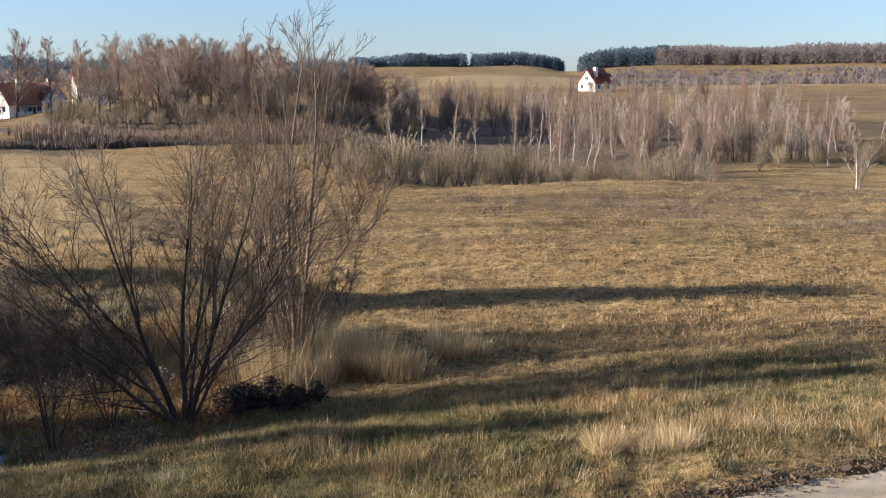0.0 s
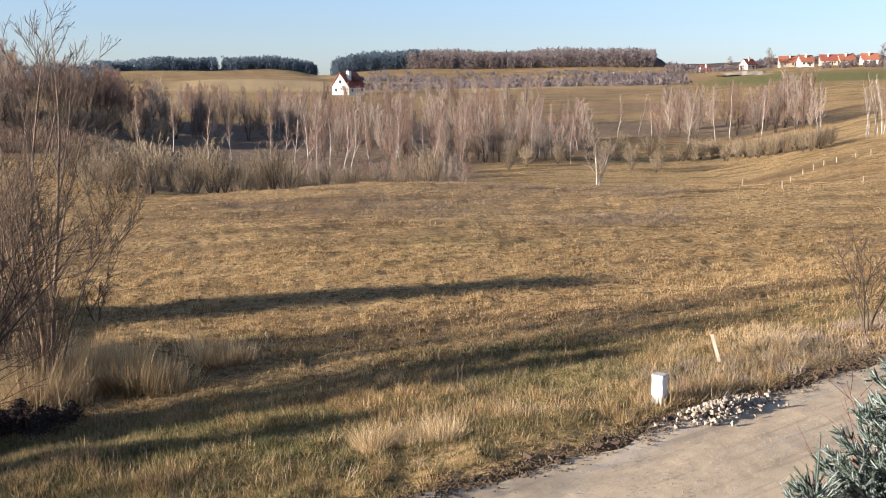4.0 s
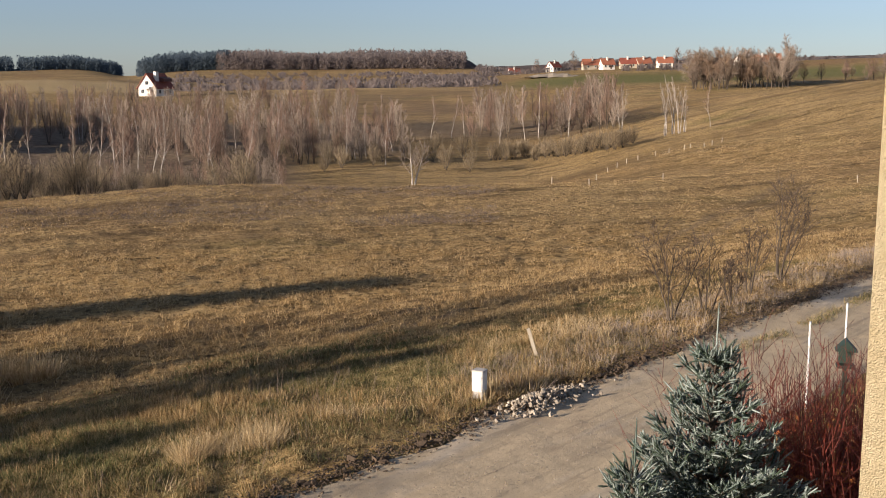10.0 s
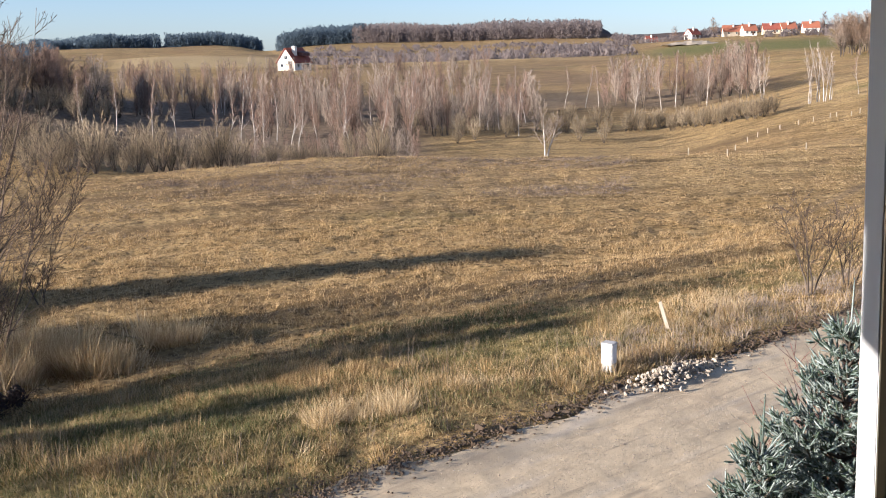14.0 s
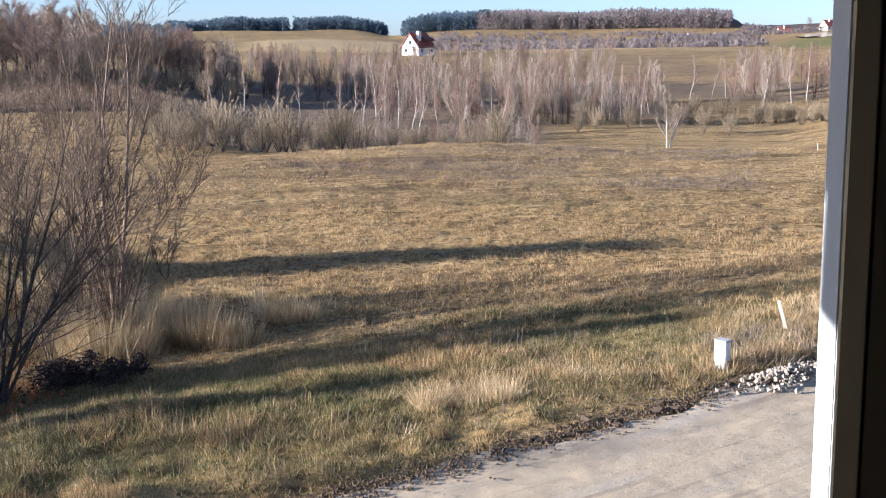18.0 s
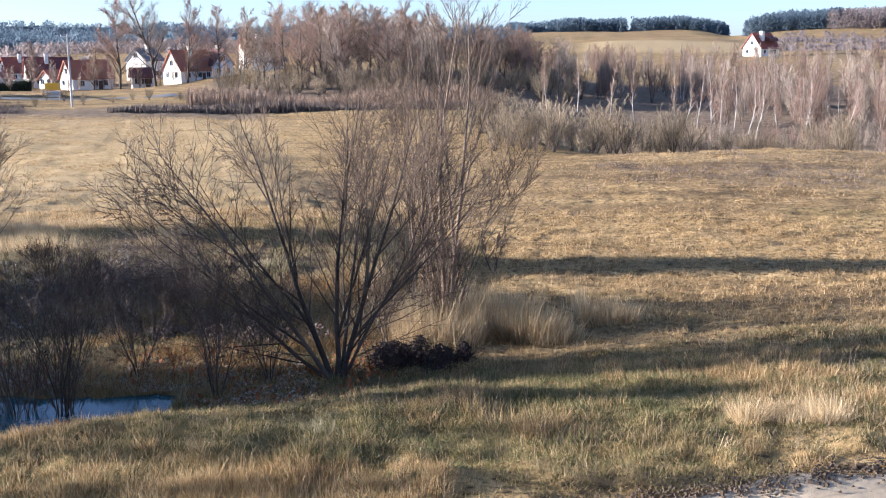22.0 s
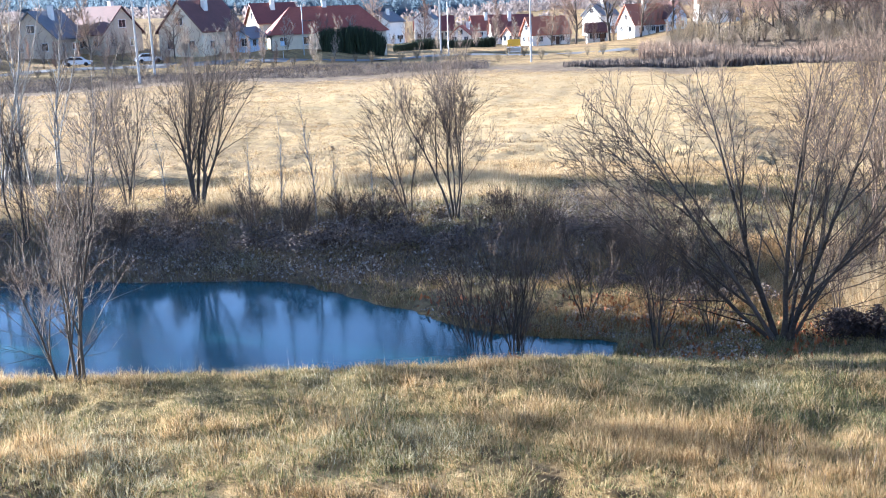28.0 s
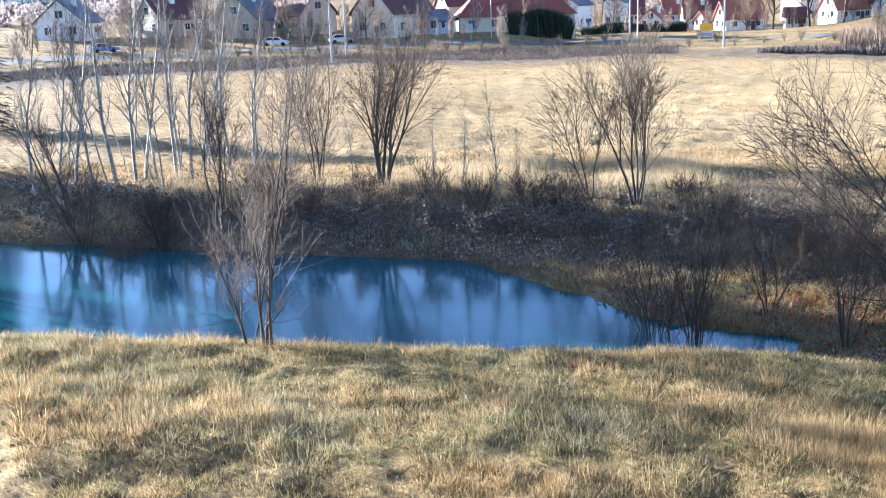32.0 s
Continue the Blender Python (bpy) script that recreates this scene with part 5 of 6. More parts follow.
# ---- roadside things ----
bx = thing("cable_cabinet", polar(24.8, 20.2), -52, "small white cable cabinet on a concrete foot beside the road", "cabinet")
part("foot", box_bm(-.11, .11, -.09, .09, -.25, .16, .01), CONCRETE, bx)
part("body", box_bm(-.118, .118, -.105, .105, .14, .54, .012), WHITEPAINT, bx)
part("lid", box_bm(-.13, .13, -.117, .117, .54, .57, .01), CONCRETE, bx)
part("door", box_bm(-.095, .095, -.112, -.102, .17, .51), WHITEPAINT, bx)
part("lock", box_bm(.06, .08, -.118, -.11, .34, .38), STEEL, bx)
st = thing("wooden_stake", polar(28.0, 23.6), 0, "leaning pale wooden stake in the roadside grass", "stake")
st.matrix_basis = Matrix.Translation(polar(28.0, 23.6)) @ Matrix.Rotation(radians(-17), 4, Vector((.47, .88, 0))) @ pose(0, 0, 0, 0, 0, -28)
part("stake", box_bm(-.04, .04, -.016, .016, -.2, .66, .006), OLDWOOD, st)
for b, r in ((42.3, 20.6), (44.1, 22.6), (45.4, 24.5), (47.0, 26.6)):
    f = thing("fence_post", polar(b, r), -30, "slim white fence post beside the dirt road", "post", "fence posts")
    bm = bmesh.new()
    cyl(bm, .021, .021, -.2, 1.7, 10)
    part("post", bm, WHITEPAINT, f)
    bm = bmesh.new()
    cyl(bm, .027, .018, 1.7, 1.73, 10)
    part("cap", bm, STEEL, f)


def stone_mesh(seed, material):
    r_ = random.Random(seed)
    bm = bmesh.new()
    bmesh.ops.create_cube(bm, size=1.5)
    bmesh.ops.bevel(bm, geom=bm.edges[:3] + bm.edges[6:9], offset=.3, segments=1, affect='EDGES')
    for v in bm.verts:
        v.co += Vector((r_.gauss(0, .18), r_.gauss(0, .18), r_.gauss(0, .18)))
        v.co.z *= .75
    me = bpy.data.meshes.new("stone")
    bm.to_mesh(me)
    bm.free()
    me.materials.append(material)
    return me


stones = [stone_mesh(k, STONE) for k in range(7)]
clods = [stone_mesh(20 + k, CLOD) for k in range(5)]
heap = thing("rubble_heap", polar(28.4, 19.9), 0, "heap of pale broken rubble stones at the road's edge", "rubble")
hx, hy, hz = polar(28.4, 19.9)
g = np.random.default_rng(9)
for k in range(290):
    s_, q_ = g.normal(0, .6), g.normal(0, .22)
    dx, dy = .9026 * s_ - .4305 * q_, .4305 * s_ + .9026 * q_
    size = g.uniform(.02, .05)
    top = max(0, .2 * math.exp(-(s_ / .9) ** 2 - (q_ / .32) ** 2)) * g.uniform(.2, 1)
    o = new("stone", stones[k % 7])
    o.parent = heap
    o.matrix_basis = pose(dx, dy, float(height(hx + dx, hy + dy)) - hz + .06 + top, g.uniform(0, 360), g.uniform(0, 360), g.uniform(0, 360)) @ Matrix.Diagonal((size, size * g.uniform(.7, 1.2), size * .9, 1))
row = thing("soil_ridge", (7.8, 16.7, float(height(7.8, 16.7))), 0, "ridge of dark crumbly soil clods along the road's edge", "soil")
for k in range(290):
    s_, q_ = g.uniform(-9, 20), g.normal(.25, .16)
    dx, dy = .9026 * s_ - .4305 * q_, .4305 * s_ + .9026 * q_
    size = (.018 + .06 * g.random() ** 2.5) * (1.1 if abs(s_ - 1) < 7 else .8)
    o = new("clod", clods[k % 5])
    o.parent = row
    o.matrix_basis = pose(dx, dy, float(height(7.8 + dx, 16.7 + dy)) - float(height(7.8, 16.7)) + .05, g.uniform(0, 360), 0, g.uniform(0, 360)) @ Matrix.Diagonal((size * 1.3, size, size * .6, 1))


def crumbs(name, s0, s1, q_mid, q_sd, count, size, material, label, seed):
    """Small angular crumbs strewn along the road's line."""
    g_ = np.random.default_rng(seed)
    s_, q_ = g_.uniform(s0, s1, count), g_.normal(q_mid, q_sd, count) + .12 * np.sin(g_.uniform(s0, s1, count))
    x, y = 7.8 + .9026 * s_ - .4305 * q_, 16.7 + .4305 * s_ + .9026 * q_
    z = height(x, y) + .05
    k = size * g_.uniform(.3, 1.3, count)
    corner = np.array([(1, 0, 0), (-1, 0, 0), (0, 1, 0), (0, -1, 0), (0, 0, 1), (0, 0, -1)], float)
    v = np.stack([x, y, z], -1)[:, None] + corner[None] * g_.uniform(.5, 1.2, (count, 6, 1)) * k[:, None, None] * np.array((1.2, 1, .7))
    tri = np.array([(0, 2, 4), (2, 1, 4), (1, 3, 4), (3, 0, 4), (2, 0, 5), (1, 2, 5), (3, 1, 5), (0, 3, 5)])
    f = (tri[None] + 6 * np.arange(count)[:, None, None]).reshape(-1, 3)
    tagged(new(name, mesh_of(name, v.reshape(-1, 3), f, material)), label, "soil", kind="stuff")


crumbs("soil_crumbs", -10, 24, .3, .22, 7000, .03, CLOD, "dark soil crumbs along the road's edge", 1)
crumbs("road_pebbles", -9, 40, -1.7, 1.2, 5000, .014, STONE, "small pebbles strewn over the dirt road", 2)


# ---- blue spruce, dogwood and other garden things ----
def spruce(place, tall, label, seed):
    r_ = random.Random(seed)
    t = thing("blue_spruce", place, 0, label, "conifer")
    wood, shoots, needles = Limbs(), Limbs(), []
    wood.tube([Vector((0, 0, -.1)), Vector((.01, 0, tall * .5)), Vector((0, .01, tall * .97))], [.06, .04, .012], 7)

    def shoot(p, d, ln, rad=.007):
        end = p + d * ln + Vector((0, 0, .05 * ln / .2))
        shoots.tube([p, p.lerp(end, .3), p.lerp(end, .85), end], [rad * .8, rad, rad * .9, rad * .25], 6)
        n = int(ln * 400)
        for i in range(n):
            f = i / n
            c = p.lerp(end, f)
            w = off(r_, d, r_.uniform(35, 60))
            side = w.cross(d).normalized() * .0028
            needles.append((c - side, c + side, c + w * (rad + r_.uniform(.014, .021))))

    levels = int(tall / .175)
    for i in range(levels):
        f = (i + .3) / levels
        z = tall * (.05 + .9 * f)
        reach = (tall * .37) * (1 - f) ** .88 + .09
        count = 11 if f < .7 else 7
        for j in range(count):
            a = 2 * math.pi * (j + r_.random() * .7) / count + i
            ln = reach * r_.uniform(.65, 1.15)
            d = Vector((math.cos(a), math.sin(a), .05 + .6 * f + r_.uniform(-.08, .12)))
            pts, rad = limb(r_, Vector((0, 0, z)), d, ln, .014, .005, 5, .07, .035)
            wood.tube(pts, rad, 4)
            m = max(2, int(ln / .09))
            for k in range(m):
                g_ = .25 + .75 * (k + r_.random()) / m
                p, dd = at_point(pts, g_)
                for sgn in (-1, 1):
                    side = Vector((-dd.y, dd.x, 0)) * sgn
                    sd = (side + dd * r_.uniform(.6, 1.1) + Vector((0, 0, r_.uniform(-.2, .35)))).normalized()
                    sl = min(.34, .12 + .3 * ln * (1.05 - g_)) * r_.uniform(.7, 1.1)
                    shoot(p, sd, sl)
                    for w_ in range(int(sl / .048)):
                        q0 = p + sd * sl * r_.uniform(.2, .95)
                        shoot(q0, (off(r_, sd, r_.uniform(30, 55)) + Vector((0, 0, .15))).normalized(), r_.uniform(.06, .10), .007)
            shoot(pts[-1], (pts[-1] - pts[-2]).normalized(), .13)
    shoot(Vector((0, 0, tall * .93)), Vector((.05, .02, 1)), .42, .007)
    for j in range(6):
        a = j * 1.05
        shoot(Vector((0, 0, tall * .93)), Vector((math.cos(a), math.sin(a), .75)).normalized(), .24)
    part("trunk", wood.mesh("trunk", BARK), None, t)
    part("foliage", shoots.mesh("foliage", SPRUCE_NEEDLE), None, t, "blue-green needled shoots")
    nv = np.array([[tuple(c) for c in tri] for tri in needles], np.float32).reshape(-1, 3)
    part("needle_cover", mesh_of("needle_cover", nv, np.arange(len(nv)).reshape(-1, 3), SPRUCE_NEEDLE), None, t)
    return t


spruce(polar(36.9, 8.9), 4.14, "young blue spruce with frosty needles in the garden", 2)
spruce(polar(32.7, 8.3), 3.3, "smaller blue spruce beside the taller one", 3)
x, y, z = polar(45.3, 10.5)
dw = thing("dogwood_bush", (x, y, z), 0, "dense red-stemmed dogwood bush without leaves", "bush")
r_ = random.Random(8)
thicket = Limbs()
for k in range(1150):
    stems = Limbs() if k < 260 else thicket
    a = r_.uniform(0, 6.283)
    ro = 1.1 * math.sqrt(r_.random())
    p = Vector((math.cos(a) * ro, math.sin(a) * ro, -.05))
    d = Vector((math.cos(a) * .2 * ro + r_.gauss(0, .09), math.sin(a) * .2 * ro + r_.gauss(0, .09), 1))
    pts, rad = limb(r_, p, d, r_.uniform(2.2, 3.7), .007, .0025, 7, .05, .05)
    stems.tube(pts, rad, 3)
    for m in range(11):
        p2, d2 = at_point(pts, r_.uniform(.25, .97))
        tp, tr = limb(r_, p2, off(r_, d2, r_.uniform(25, 60)), r_.uniform(.2, .6), .0035, .002, 3, .12, .04)
        stems.tube(tp, tr, 3)
    if k < 260:
        part("stem", stems.mesh("stem", DOGWOOD), None, dw)
tagged(part("twig_thicket", thicket.mesh("twig_thicket", DOGWOOD), None, dw), "dense red twigs of the dogwood", kind="stuff")
lv = []
for k in range(4200):
    a, ro = r_.uniform(0, 6.283), 1.3 * math.sqrt(r_.random())
    c = Vector((math.cos(a) * ro, math.sin(a) * ro, r_.uniform(.9, 2.9)))
    u = Vector((r_.gauss(0, 1), r_.gauss(0, 1), r_.gauss(0, 1))).normalized() * .04
    w = u.orthogonal().normalized() * .02
    lv += [c - u, c + w, c + u, c - w]
part("foliage", mesh_of("foliage", [tuple(v) for v in lv], np.arange(len(lv)).reshape(-1, 4), RUSTLEAF), None, dw, "rusty dead leaves")
yl = thing("fallen_leaf", polar(36.6, 8.1), 0, "single yellow leaf caught in the blue spruce", "leaf")
yl.location.z += 2.05
bm = bmesh.new()
vs_ = [bm.verts.new(c) for c in ((-.05, 0, 0), (-.015, 0, .04), (.04, .01, .02), (.05, 0, -.02), (0, -.01, -.035))]
bm.faces.new(vs_)
bmesh.ops.solidify(bm, geom=bm.faces[:], thickness=.002)
part("blade", bm, YELLOWLEAF, yl)
bf = thing("bird_feeder", polar(43.8, 13.2), -40, "dark green bird feeder on a post behind the bush", "bird feeder")
part("post", box_bm(-.04, .04, -.04, .04, -.1, 2.9), DARKGREEN, bf)
part("tray", box_bm(-.16, .16, -.13, .13, 2.9, 2.94, .01), DARKGREEN, bf)
part("roof", prism_bm([(-.19, 3.12), (.19, 3.12), (0, 3.26)], -.16, .16), DARKGREEN, bf)
part("wall", box_bm(-.12, .12, .07, .1, 2.94, 3.13), DARKGREEN, bf)
bf.scale = (.66, .66, .96)


# bramble mounds and leaf litter
def bramble(b, r, wide, tall, count, label, seed, material=None):
    """Arching tangled canes over heaped small leaves."""
    t = thing("bramble", polar(b, r), 0, label, "bramble", "brambles")
    r_ = random.Random(seed)
    material = material or SCRUB
    g_ = Limbs()
    heaps = [(r_.uniform(-.85, .85) * wide, r_.uniform(-.5, .5) * wide, r_.uniform(.22, .5) * wide, tall * r_.uniform(.35, .95)) for _ in range(11)]
    for k in range(count // 3):
        lx, ly, lw, lh = heaps[k % 11]
        a = r_.uniform(0, 6.283)
        p = Vector((lx + r_.gauss(0, .3) * lw, ly + r_.gauss(0, .3) * lw, 0))
        pts, rad = limb(r_, p, Vector((math.cos(a) * .7, math.sin(a) * .7, 1.2)), lh * r_.uniform(1.2, 2.6), .006, .003, 8, .2, -.24)
        pts = [Vector((q_.x, q_.y, max(q_.z, .02))) for q_ in pts]
        g_.tube(pts, rad, 3)
    part("cane_tangle", g_.mesh("cane_tangle", material), None, t)
    lv_ = []
    for k in range(count * 9):
        lx, ly, lw, lh = heaps[k % 11]
        a, ro = r_.uniform(0, 6.283), abs(r_.gauss(0, .55))
        c = Vector((lx + math.cos(a) * lw * ro, ly + math.sin(a) * lw * ro, lh * r_.random() ** .6 * max(.08, 1 - ro * ro * .8)))
        u = Vector((r_.gauss(0, 1), r_.gauss(0, 1), r_.gauss(0, .5))).normalized() * r_.uniform(.025, .05)
        w = u.orthogonal().normalized() * .025
        lv_ += [c - u, c + w, c + u, c - w]
    part("foliage", mesh_of("foliage", [tuple(v) for v in lv_], np.arange(len(lv_)).reshape(-1, 4), material), None, t)


def litter_on(name, s0, s1, q0, q1, count, size, material, label, seed, tilt=.4):
    """Fallen leaves lying over a strip along the road's line."""
    g_ = np.random.default_rng(seed)
    s_, q_ = g_.uniform(s0, s1, count * 2), g_.uniform(q0, q1, count * 2)
    x, y = 7.8 + .9026 * s_ - .4305 * q_, 16.7 + .4305 * s_ + .9026 * q_
    z = land(x, y)
    ok = (z > -2.1) & (lumps(x, y, 1.3) + .6 * lumps(x, y, .4) + g_.normal(0, .3, len(x)) > -.1)
    x, y, z = x[ok][:count], y[ok][:count], z[ok][:count]
    n = len(x)
    a, k = g_.uniform(0, 6.283, n), size * g_.uniform(.5, 1.4, n)
    u = np.stack([np.cos(a) * k, np.sin(a) * k, g_.normal(0, tilt, n) * k], -1)
    w = np.stack([-np.sin(a) * k * .55, np.cos(a) * k * .55, g_.normal(0, tilt, n) * k], -1)
    c = np.stack([x, y, z + .05 + .05 * g_.random(n)], -1)
    v = np.stack([c - u, c + w, c + u, c - w], 1).reshape(-1, 3)
    tagged(new(name, mesh_of(name, v, np.arange(4 * n).reshape(-1, 4), material)), label, "leaf litter", kind="stuff")


bramble(-9.6, 26.0, 1.25, 1.0, 700, "dark bramble mound at the foot of the birch", 1, BRAMBLE)
bramble(-26.5, 34, 2.2, 1.0, 420, "dark bramble thicket on the shaded bank", 2)
bramble(-37.0, 34.5, 2.0, .9, 380, "dark bramble thicket on the far bank", 3)
bramble(-42.0, 34.8, 1.8, .8, 320, "low bramble thicket above the pond", 4)
bramble(-47.5, 36.0, 2.0, .8, 340, "low brown thicket above the pond", 9)
bramble(-32.0, 33.6, 1.9, .8, 340, "low thicket of brown canes on the bank", 10)
bramble(-52.0, 38.5, 2.4, 1.1, 380, "dark thicket under the alders", 5)
bramble(-60.5, 40.5, 2.6, 1.0, 380, "brown thicket under the birches", 6)
bramble(-56.5, 40.0, 2.4, .9, 340, "brown thicket on the bank", 7)
bramble(-18.0, 29.0, 1.8, .7, 300, "tangled dry undergrowth behind the alder", 8)
bramble(-21.5, 30.5, 2.0, .7, 300, "tangled brown undergrowth by the inlet", 11)
litter_on("fallen_leaves", -24, -10, 9.3, 16, 30000, .032, DEADLEAF, "frosted fallen leaves on the bank round the alder", 1)
litter_on("fallen_leaves", -62, -14, 18.5, 27, 60000, .045, DEADLEAF, "frosted fallen leaves on the far bank", 2)
litter_on("rusty_leaves", -20, -8, 11, 17, 1500, .05, RUSTLEAF, "rusty dead fern leaves by the inlet", 3, 1.2)


# ---- grass ----
def sow(name, b0, b1, r0, r1, count, tall, width, droop, material, label, category, seed, keep=None, tuft=.1, many=30):
    """Grass over a sector, in uneven tussocks whose blades lean outward."""
    g_ = np.random.default_rng(seed)
    n = int(count * 2.2)
    k = max(1, n // many)
    cb, cr = np.radians(g_.uniform(b0, b1, k)), np.sqrt(g_.uniform(r0 ** 2, r1 ** 2, k))
    cx, cy = cr * np.sin(cb), cr * np.cos(cb)
    pick = g_.integers(0, k, n)
    spread = tuft * g_.uniform(.5, 1.6, k)[pick]
    ox, oy = g_.normal(0, 1, n) * spread, g_.normal(0, 1, n) * spread
    x, y = cx[pick] + ox, cy[pick] + oy
    size = (.45 + 1.0 * g_.random(k) ** 1.8)[pick]
    q_, s_ = off_road(x, y)
    z = land(x, y)
    px, py = cx[pick], cy[pick]
    patch = np.sin(px * .55 + 1.2 * np.sin(py * .31)) * np.sin(py * .62 + .9 * np.sin(px * .27)) + .5 * np.sin(px * 1.7 + py * .9) * np.sin(py * 1.9 - px * .5)
    ok = ((q_ > .5 + .3 * np.sin(s_ * 1.3)) | (q_ < -4.3)) & (z > -2.13) & (np.hypot(x, y) > 4)
    if keep is not None:
        ok &= keep(x, y, q_, s_, patch, g_)
    x, y, z, size, patch, t = x[ok][:count], y[ok][:count], z[ok][:count], size[ok][:count], patch[ok][:count], np.arctan2(oy, ox)[ok][:count]
    h = tall * size * g_.uniform(.5, 1.2, len(x)) * (1 + .3 * patch)
    return blades(name, x, y, z, h, width * g_.uniform(.6, 1.3, len(x)), droop, material, label, category, g_, t)


sow("meadow_grass", -68, 50, 9, 26, 330000, .15, .015, 1.2, MEADOW, "matted greenish winter meadow grass", "grass", 1, None, .13, 40)
sow("straw_grass", -68, 50, 9, 26, 230000, .21, .013, .9, STRAW, "tufts of dry straw-coloured grass", "grass", 2, lambda x, y, q_, s_, p, g_: p + g_.normal(0, .35, len(p)) > -.1 + .9 * ((x > -13) & (x < 2.4) & (q_ < 9)), .07, 60)
sow("pale_grass", -20, 48, 12, 34, 70000, .27, .012, .95, PALE, "tall pale dry grass along the road", "grass", 3, lambda x, y, q_, s_, p, g_: (q_ > .5) & (q_ < 4.5) & (x > 2.0) & (p + g_.normal(0, .3, len(p)) > .3), .09, 60)
sow("pale_tussock", 8, 14, 16.5, 19.5, 6000, .42, .012, .95, PALE, "big pale straw tussock beside the road", "grass", 12, lambda x, y, q_, s_, p, g_: (np.hypot(x - 3.75, y - 18.0) < .8) | (np.hypot(x - 2.6, y - 17.6) < .35), .12, 120)
sow("field_grass", -68, 50, 26, 52, 310000, .2, .019, 1.1, STRAW, "dry straw grass of the near field", "grass", 4, lambda x, y, q_, s_, p, g_: (q_ > .6) & ((x > -9) | (q_ > 24)), .13, 30)
sow("bank_grass", -68, -6, 22, 44, 90000, .2, .02, 1.0, MEADOW, "dull grass on the pond's banks", "grass", 5, lambda x, y, q_, s_, p, g_: q_ > 7, .12, 30)
sow("field_tufts", -60, 50, 52, 125, 330000, .13, .034, 1.6, STRAW, "dry straw tufts of the wide field", "grass", 6, lambda x, y, q_, s_, p, g_: (p + g_.normal(0, .6, len(p)) > -.3), .25, 14)
sow("straw_stand", -46, -8, 9.5, 15.5, 44000, .21, .009, .75, STRAW, "upright dry straw stand on the near slope", "grass", 21, lambda x, y, q_, s_, p, g_: lumps(x, y, 3.5) + .8 * lumps(x, y, .9) + .12 * (13 - np.hypot(x, y)) + .08 * (x + 7) + g_.normal(0, .2, len(p)) > .1, .07, 45)
sow("frosted_grass", -68, -14, 13, 24, 70000, .2, .012, 1.0, FROSTGRASS, "frosted grey-green grass on the near slope", "grass", 23, lambda x, y, q_, s_, p, g_: (q_ > .6) & (lumps(x, y, 2.7) + .5 * lumps(x, y, .9) - .04 * (x + 14) + g_.normal(0, .25, len(p)) > .0), .13, 50)
sow("frosted_grass", -32, -11, 24, 37, 52000, .2, .014, 1.1, FROSTGRASS, "frosted pale grass round the inlet", "grass", 24, lambda x, y, q_, s_, p, g_: (q_ > 8.5) & (lumps(x, y, 2.1) + .5 * lumps(x, y, .8) + g_.normal(0, .3, len(p)) > -.1), .14, 40)
sow("frosted_grass", -62, -26, 33.5, 43, 50000, .24, .017, 1.0, FROSTGRASS, "frosted grey grass on top of the far bank", "grass", 25, lambda x, y, q_, s_, p, g_: (q_ > 20) & (lumps(x, y, 2.4) + .5 * lumps(x, y, .8) + g_.normal(0, .3, len(p)) > -.1), .15, 40)
sow("dead_stalks", -66, 30, 11, 25, 7000, .55, .007, .35, SCRUB, "thin dark dead flower stalks in the grass", "weeds", 22, lambda x, y, q_, s_, p, g_: (q_ > .6) & (lumps(x, y, 2.2) + g_.normal(0, .4, len(p)) > .2), .12, 6)
sow("reed_grass", -12, 2.5, 27.6, 33.5, 22000, .8, .026, .6, PALE, "pale dry grass clumps beyond the alders", "grass", 7, lambda x, y, q_, s_, p, g_: p + .5 * np.sin(x * 1.9) * np.sin(y * 1.3) > .2, .3, 220)
sow("reed_grass", -62, -22, 38, 45, 40000, .6, .013, .5, PALE, "pale dry grass strip behind the far bank", "grass", 8, lambda x, y, q_, s_, p, g_: (q_ > 27) & (p + g_.normal(0, .4, len(p)) > -.1), .2, 40)
sow("brown_weeds", 0, 26, 60, 82, 30000, .2, .028, .9, SCRUB, "low brown dead weeds on the field's crest", "weeds", 16, lambda x, y, q_, s_, p, g_: lumps(x, y, 9) + .5 * lumps(x, y, 3) + g_.normal(0, .3, len(p)) > .15, .3, 14)
sow("brown_weeds", -60, 0, 46, 66, 24000, .2, .024, .9, SCRUB, "low brown dead weeds beyond the pond", "weeds", 17, lambda x, y, q_, s_, p, g_: lumps(x, y, 7) + .5 * lumps(x, y, 2.5) + g_.normal(0, .3, len(p)) > .25, .3, 14)
sow("brown_herbs", -28, -12, 26, 34, 9000, .32, .024, .9, REED, "rusty dead herbs by the inlet", "grass", 9, lambda x, y, q_, s_, p, g_: p > 0, .2)
sow("road_herbs", 24, 50, 20, 44, 30000, .32, .012, .8, TWIG_GREY, "grey-brown dead herbs along the road", "grass", 10, lambda x, y, q_, s_, p, g_: (q_ > .4) & (q_ < 3), .15)
sow("verge_grass", 5, 62, 5, 40, 30000, .18, .010, .9, MEADOW, "green-brown verge grass by the garden", "grass", 11, lambda x, y, q_, s_, p, g_: (q_ < -4.2) & (q_ > -9), .15)

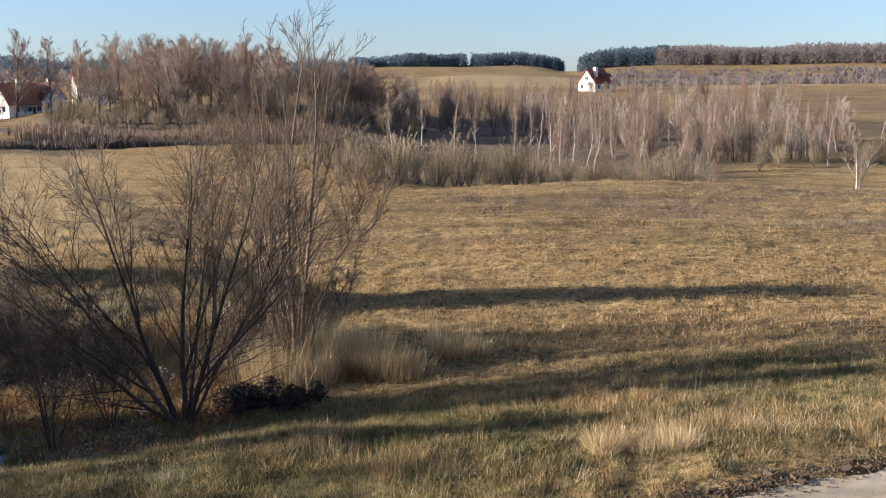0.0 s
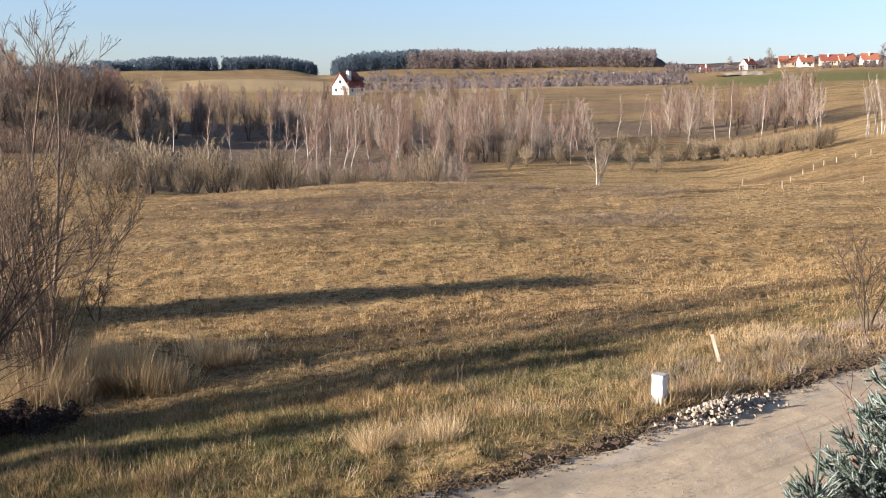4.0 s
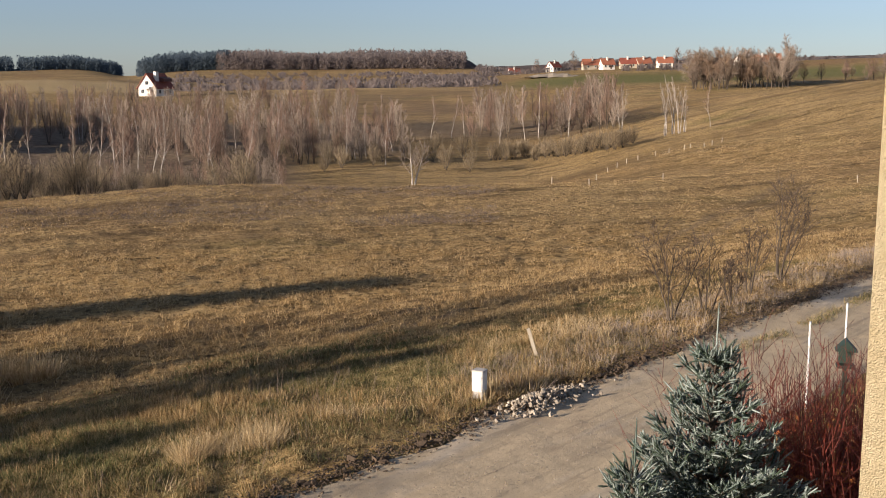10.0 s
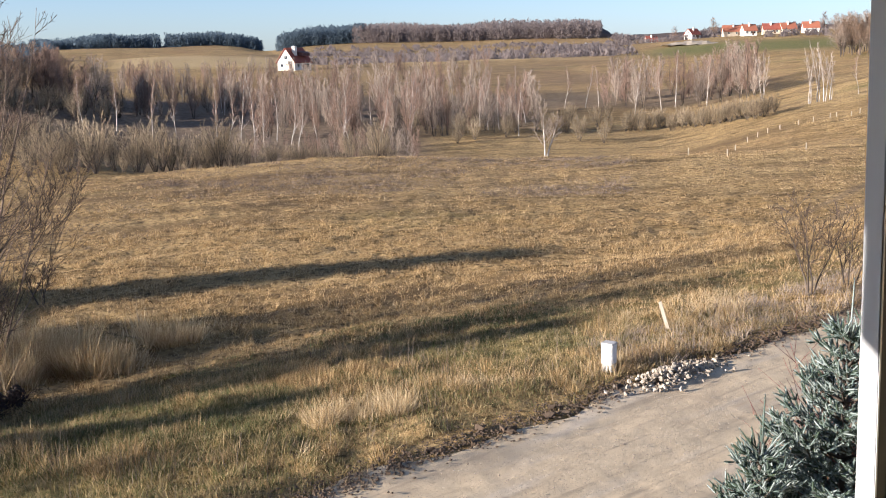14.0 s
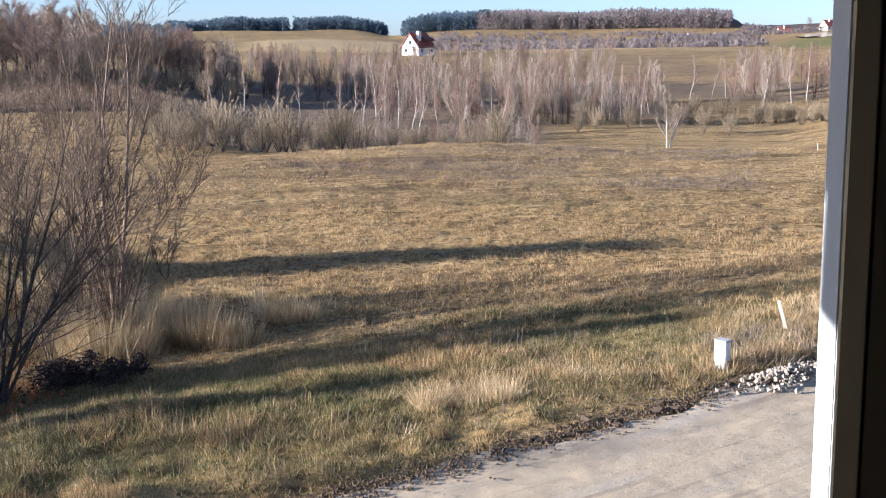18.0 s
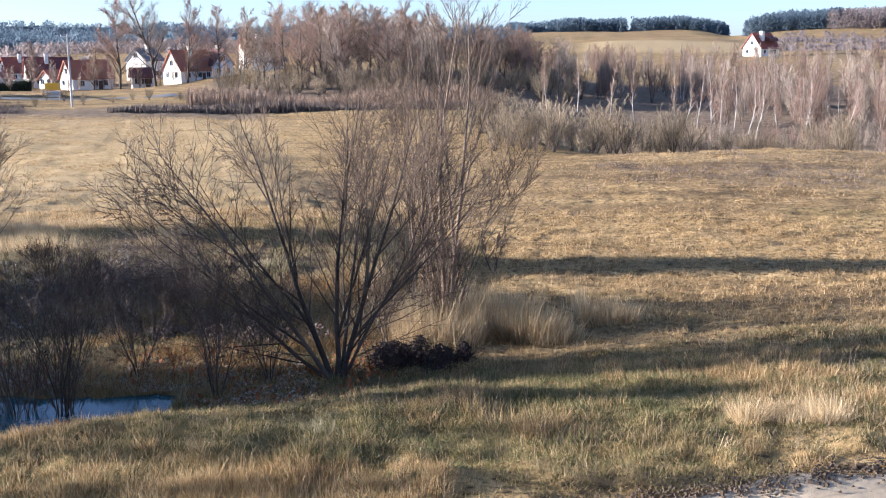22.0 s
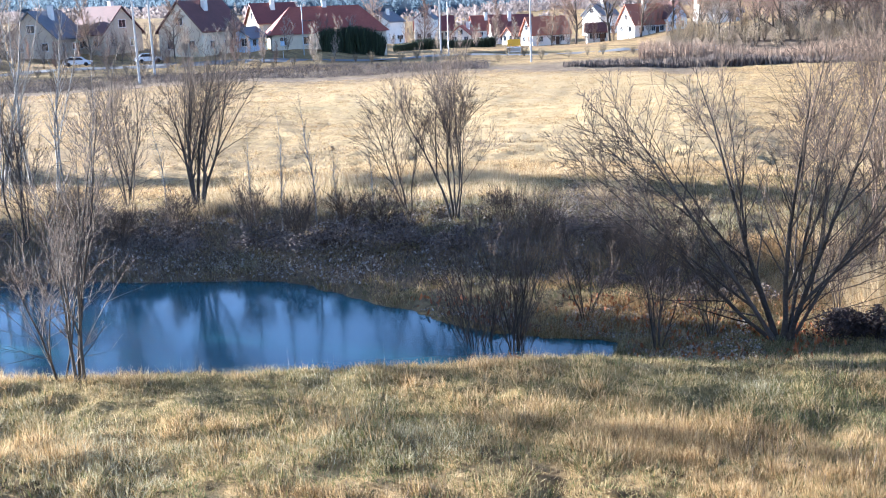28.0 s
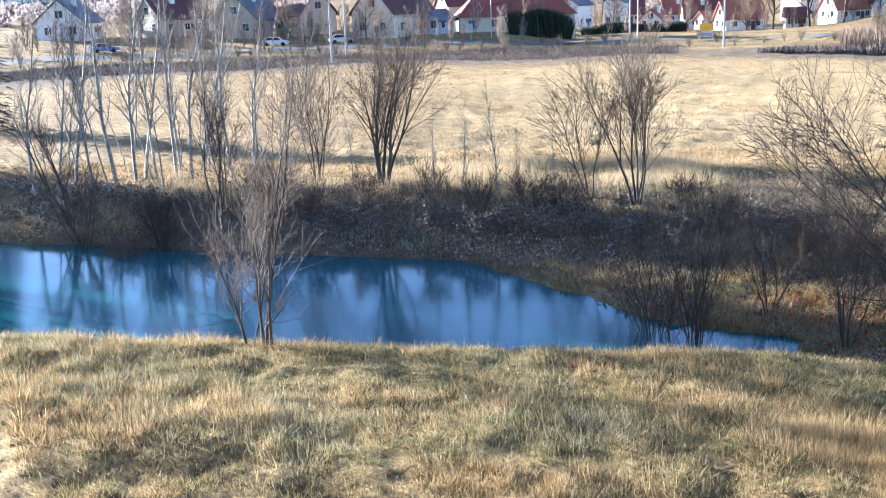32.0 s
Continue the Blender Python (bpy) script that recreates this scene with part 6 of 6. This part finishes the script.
sow("green_grass", -68, 8, 13, 30, 100000, .15, .014, 1.1, GREENGRASS, "green winter grass in patches on the near bank", "grass", 13, lambda x, y, q_, s_, p, g_: (q_ > .8) & (q_ < 10) & (s_ < -4) & (lumps(x, y, 2.3) + .5 * lumps(x, y, .8) + .35 * smooth(4.5, 7, q_) + g_.normal(0, .25, len(p)) > .15), .14, 50)
sow("green_grass", -6, 26, 17, 30, 30000, .14, .015, 1.1, GREENGRASS, "green winter grass in patches on the field", "grass", 14, lambda x, y, q_, s_, p, g_: (q_ > 1.2) & (q_ < 12) & (lumps(x, y, 2.6) + .5 * lumps(x, y, .9) + g_.normal(0, .25, len(p)) > .2 - .6 * (x < 2.4)), .14, 50)
sow("inlet_grass", -28, -8, 23, 32, 40000, .2, .012, 1.0, GREENGRASS, "yellowish green grass by the inlet", "grass", 15, lambda x, y, q_, s_, p, g_: (q_ > 8.5) & (lumps(x, y, 1.9) + g_.normal(0, .3, len(p)) > -.1), .14, 40)

g = np.random.default_rng(61)
ms, mq = g.uniform(7.5, 60, 22000), g.normal(-1.12, .17, 22000)
mq = mq + .08 * np.sin(ms * .9)
mx, my = 7.8 + .9026 * ms - .4305 * mq, 16.7 + .4305 * ms + .9026 * mq
ok = lumps(mx, my, .8) + .6 * smooth(7.5, 16, ms) + g.normal(0, .3, len(ms)) > .2
blades("median_grass", mx[ok], my[ok], height(mx[ok], my[ok]) + .02, g.uniform(.05, .15, ok.sum()), g.uniform(.01, .02, ok.sum()), 1.0, MEADOW, "low grass strip between the road's wheel tracks", "grass", g)

# ---- the house with the open window ----
own = thing("wall_house", (.60, .88, 0), 20, "yellow rough-plastered house wall round the open window", "wall", kind="structure")
TOP, WIDE = EYE + .115, -2.25
part("wall", box_bm(1.2, 5, -.30, 0, -.5, 9), PLASTER, own)
part("wall", box_bm(-6, WIDE, -.30, 0, -.5, 9), PLASTER, own)
part("wall", box_bm(WIDE, .495, -.30, 0, TOP, 9), PLASTER, own)
part("wall", box_bm(WIDE, .495, -.30, 0, -.5, EYE - 1.15), PLASTER, own)
# unseen block, added to lower the shadow edge on the sash
part("shade_block", box_bm(WIDE, -1.31, -.12, -.02, EYE + .052, TOP), PVC, own, "unseen white block added to shade the upper sash")
part("wall", box_bm(-6, 5, -4.5, -4.3, -.5, 9), INNERWALL, own)
part("wall", box_bm(-6, -5.8, -4.3, -.3, -.5, 9), INNERWALL, own)
part("wall", box_bm(4.8, 5, -4.3, -.3, -.5, 9), INNERWALL, own)
part("pier", box_bm(.495, 1.19, -.62, .2166, -.5, 9), PLASTER, own, "projecting pier of yellow rough plaster")
part("floor", box_bm(-5.8, 4.8, -4.3, -.3, EYE - 1.75, EYE - 1.6), INNERWALL, own)
part("ceiling", box_bm(-5.8, 4.8, -4.3, -.3, EYE + .9, EYE + 1.0), INNERWALL, own)


def bar(a, b, depth, back, z0, z1, bevel=.0015):
    """An upright bar whose front runs from a to b in plan and which goes back away from the room."""
    d = Vector((math.sin(radians(back)), math.cos(radians(back)), 0)) * depth
    a, b = Vector((*a, 0)), Vector((*b, 0))
    bm = bmesh.new()
    lo = [bm.verts.new(p + Vector((0, 0, z0))) for p in (a, b, b + d, a + d)]
    hi = [bm.verts.new(p + Vector((0, 0, z1))) for p in (a, b, b + d, a + d)]
    bm.faces.new(lo[::-1])
    bm.faces.new(hi)
    for i_ in range(4):
        j_ = (i_ + 1) % 4
        bm.faces.new((lo[i_], lo[j_], hi[j_], hi[i_]))
    bmesh.ops.recalc_face_normals(bm, faces=bm.faces[:])
    bmesh.ops.bevel(bm, geom=bm.edges[:], offset=bevel, segments=2, affect='EDGES')
    return bm


sash = thing("window_sash", (0, 0, 0), 0, "open white window sash with a black rubber seal", "window")
Z0, Z1 = EYE - 1.0, EYE + .28
part("stile", bar((.263, .504), (.2668, .4965), .005, 48, Z0, Z1, .0006), PVC, sash, "white plastic stile partly in the sun")
part("seal", bar((.2684, .4985), (.306, .537), .03, 34, Z0, Z1), RUBBER, sash, "black rubber seal")
# these bars carry their shade in the near-black colour
part("inner_stile", bar((.3005, .530), (.342, .572), .03, 40, Z0, Z1), SHADEPVC, sash, "grey inner stile, shade put into its near-black colour")
part("stile", bar((.333, .566), (.400, .618), .03, 42, Z0, Z1), SHADEPVC, sash, "outer stile, its shade put into a near-black colour")
part("glazing_bar", bar((.386, .615), (.66, .815), .03, 42, Z0, Z1), SHADEPVC, sash)
sash.matrix_basis = Matrix.Translation((.265, .5, EYE - .15)) @ Matrix.Rotation(radians(-1.3), 4, Vector((.47, .88, 0))) @ Matrix.Translation((-.265, -.5, .15 - EYE))
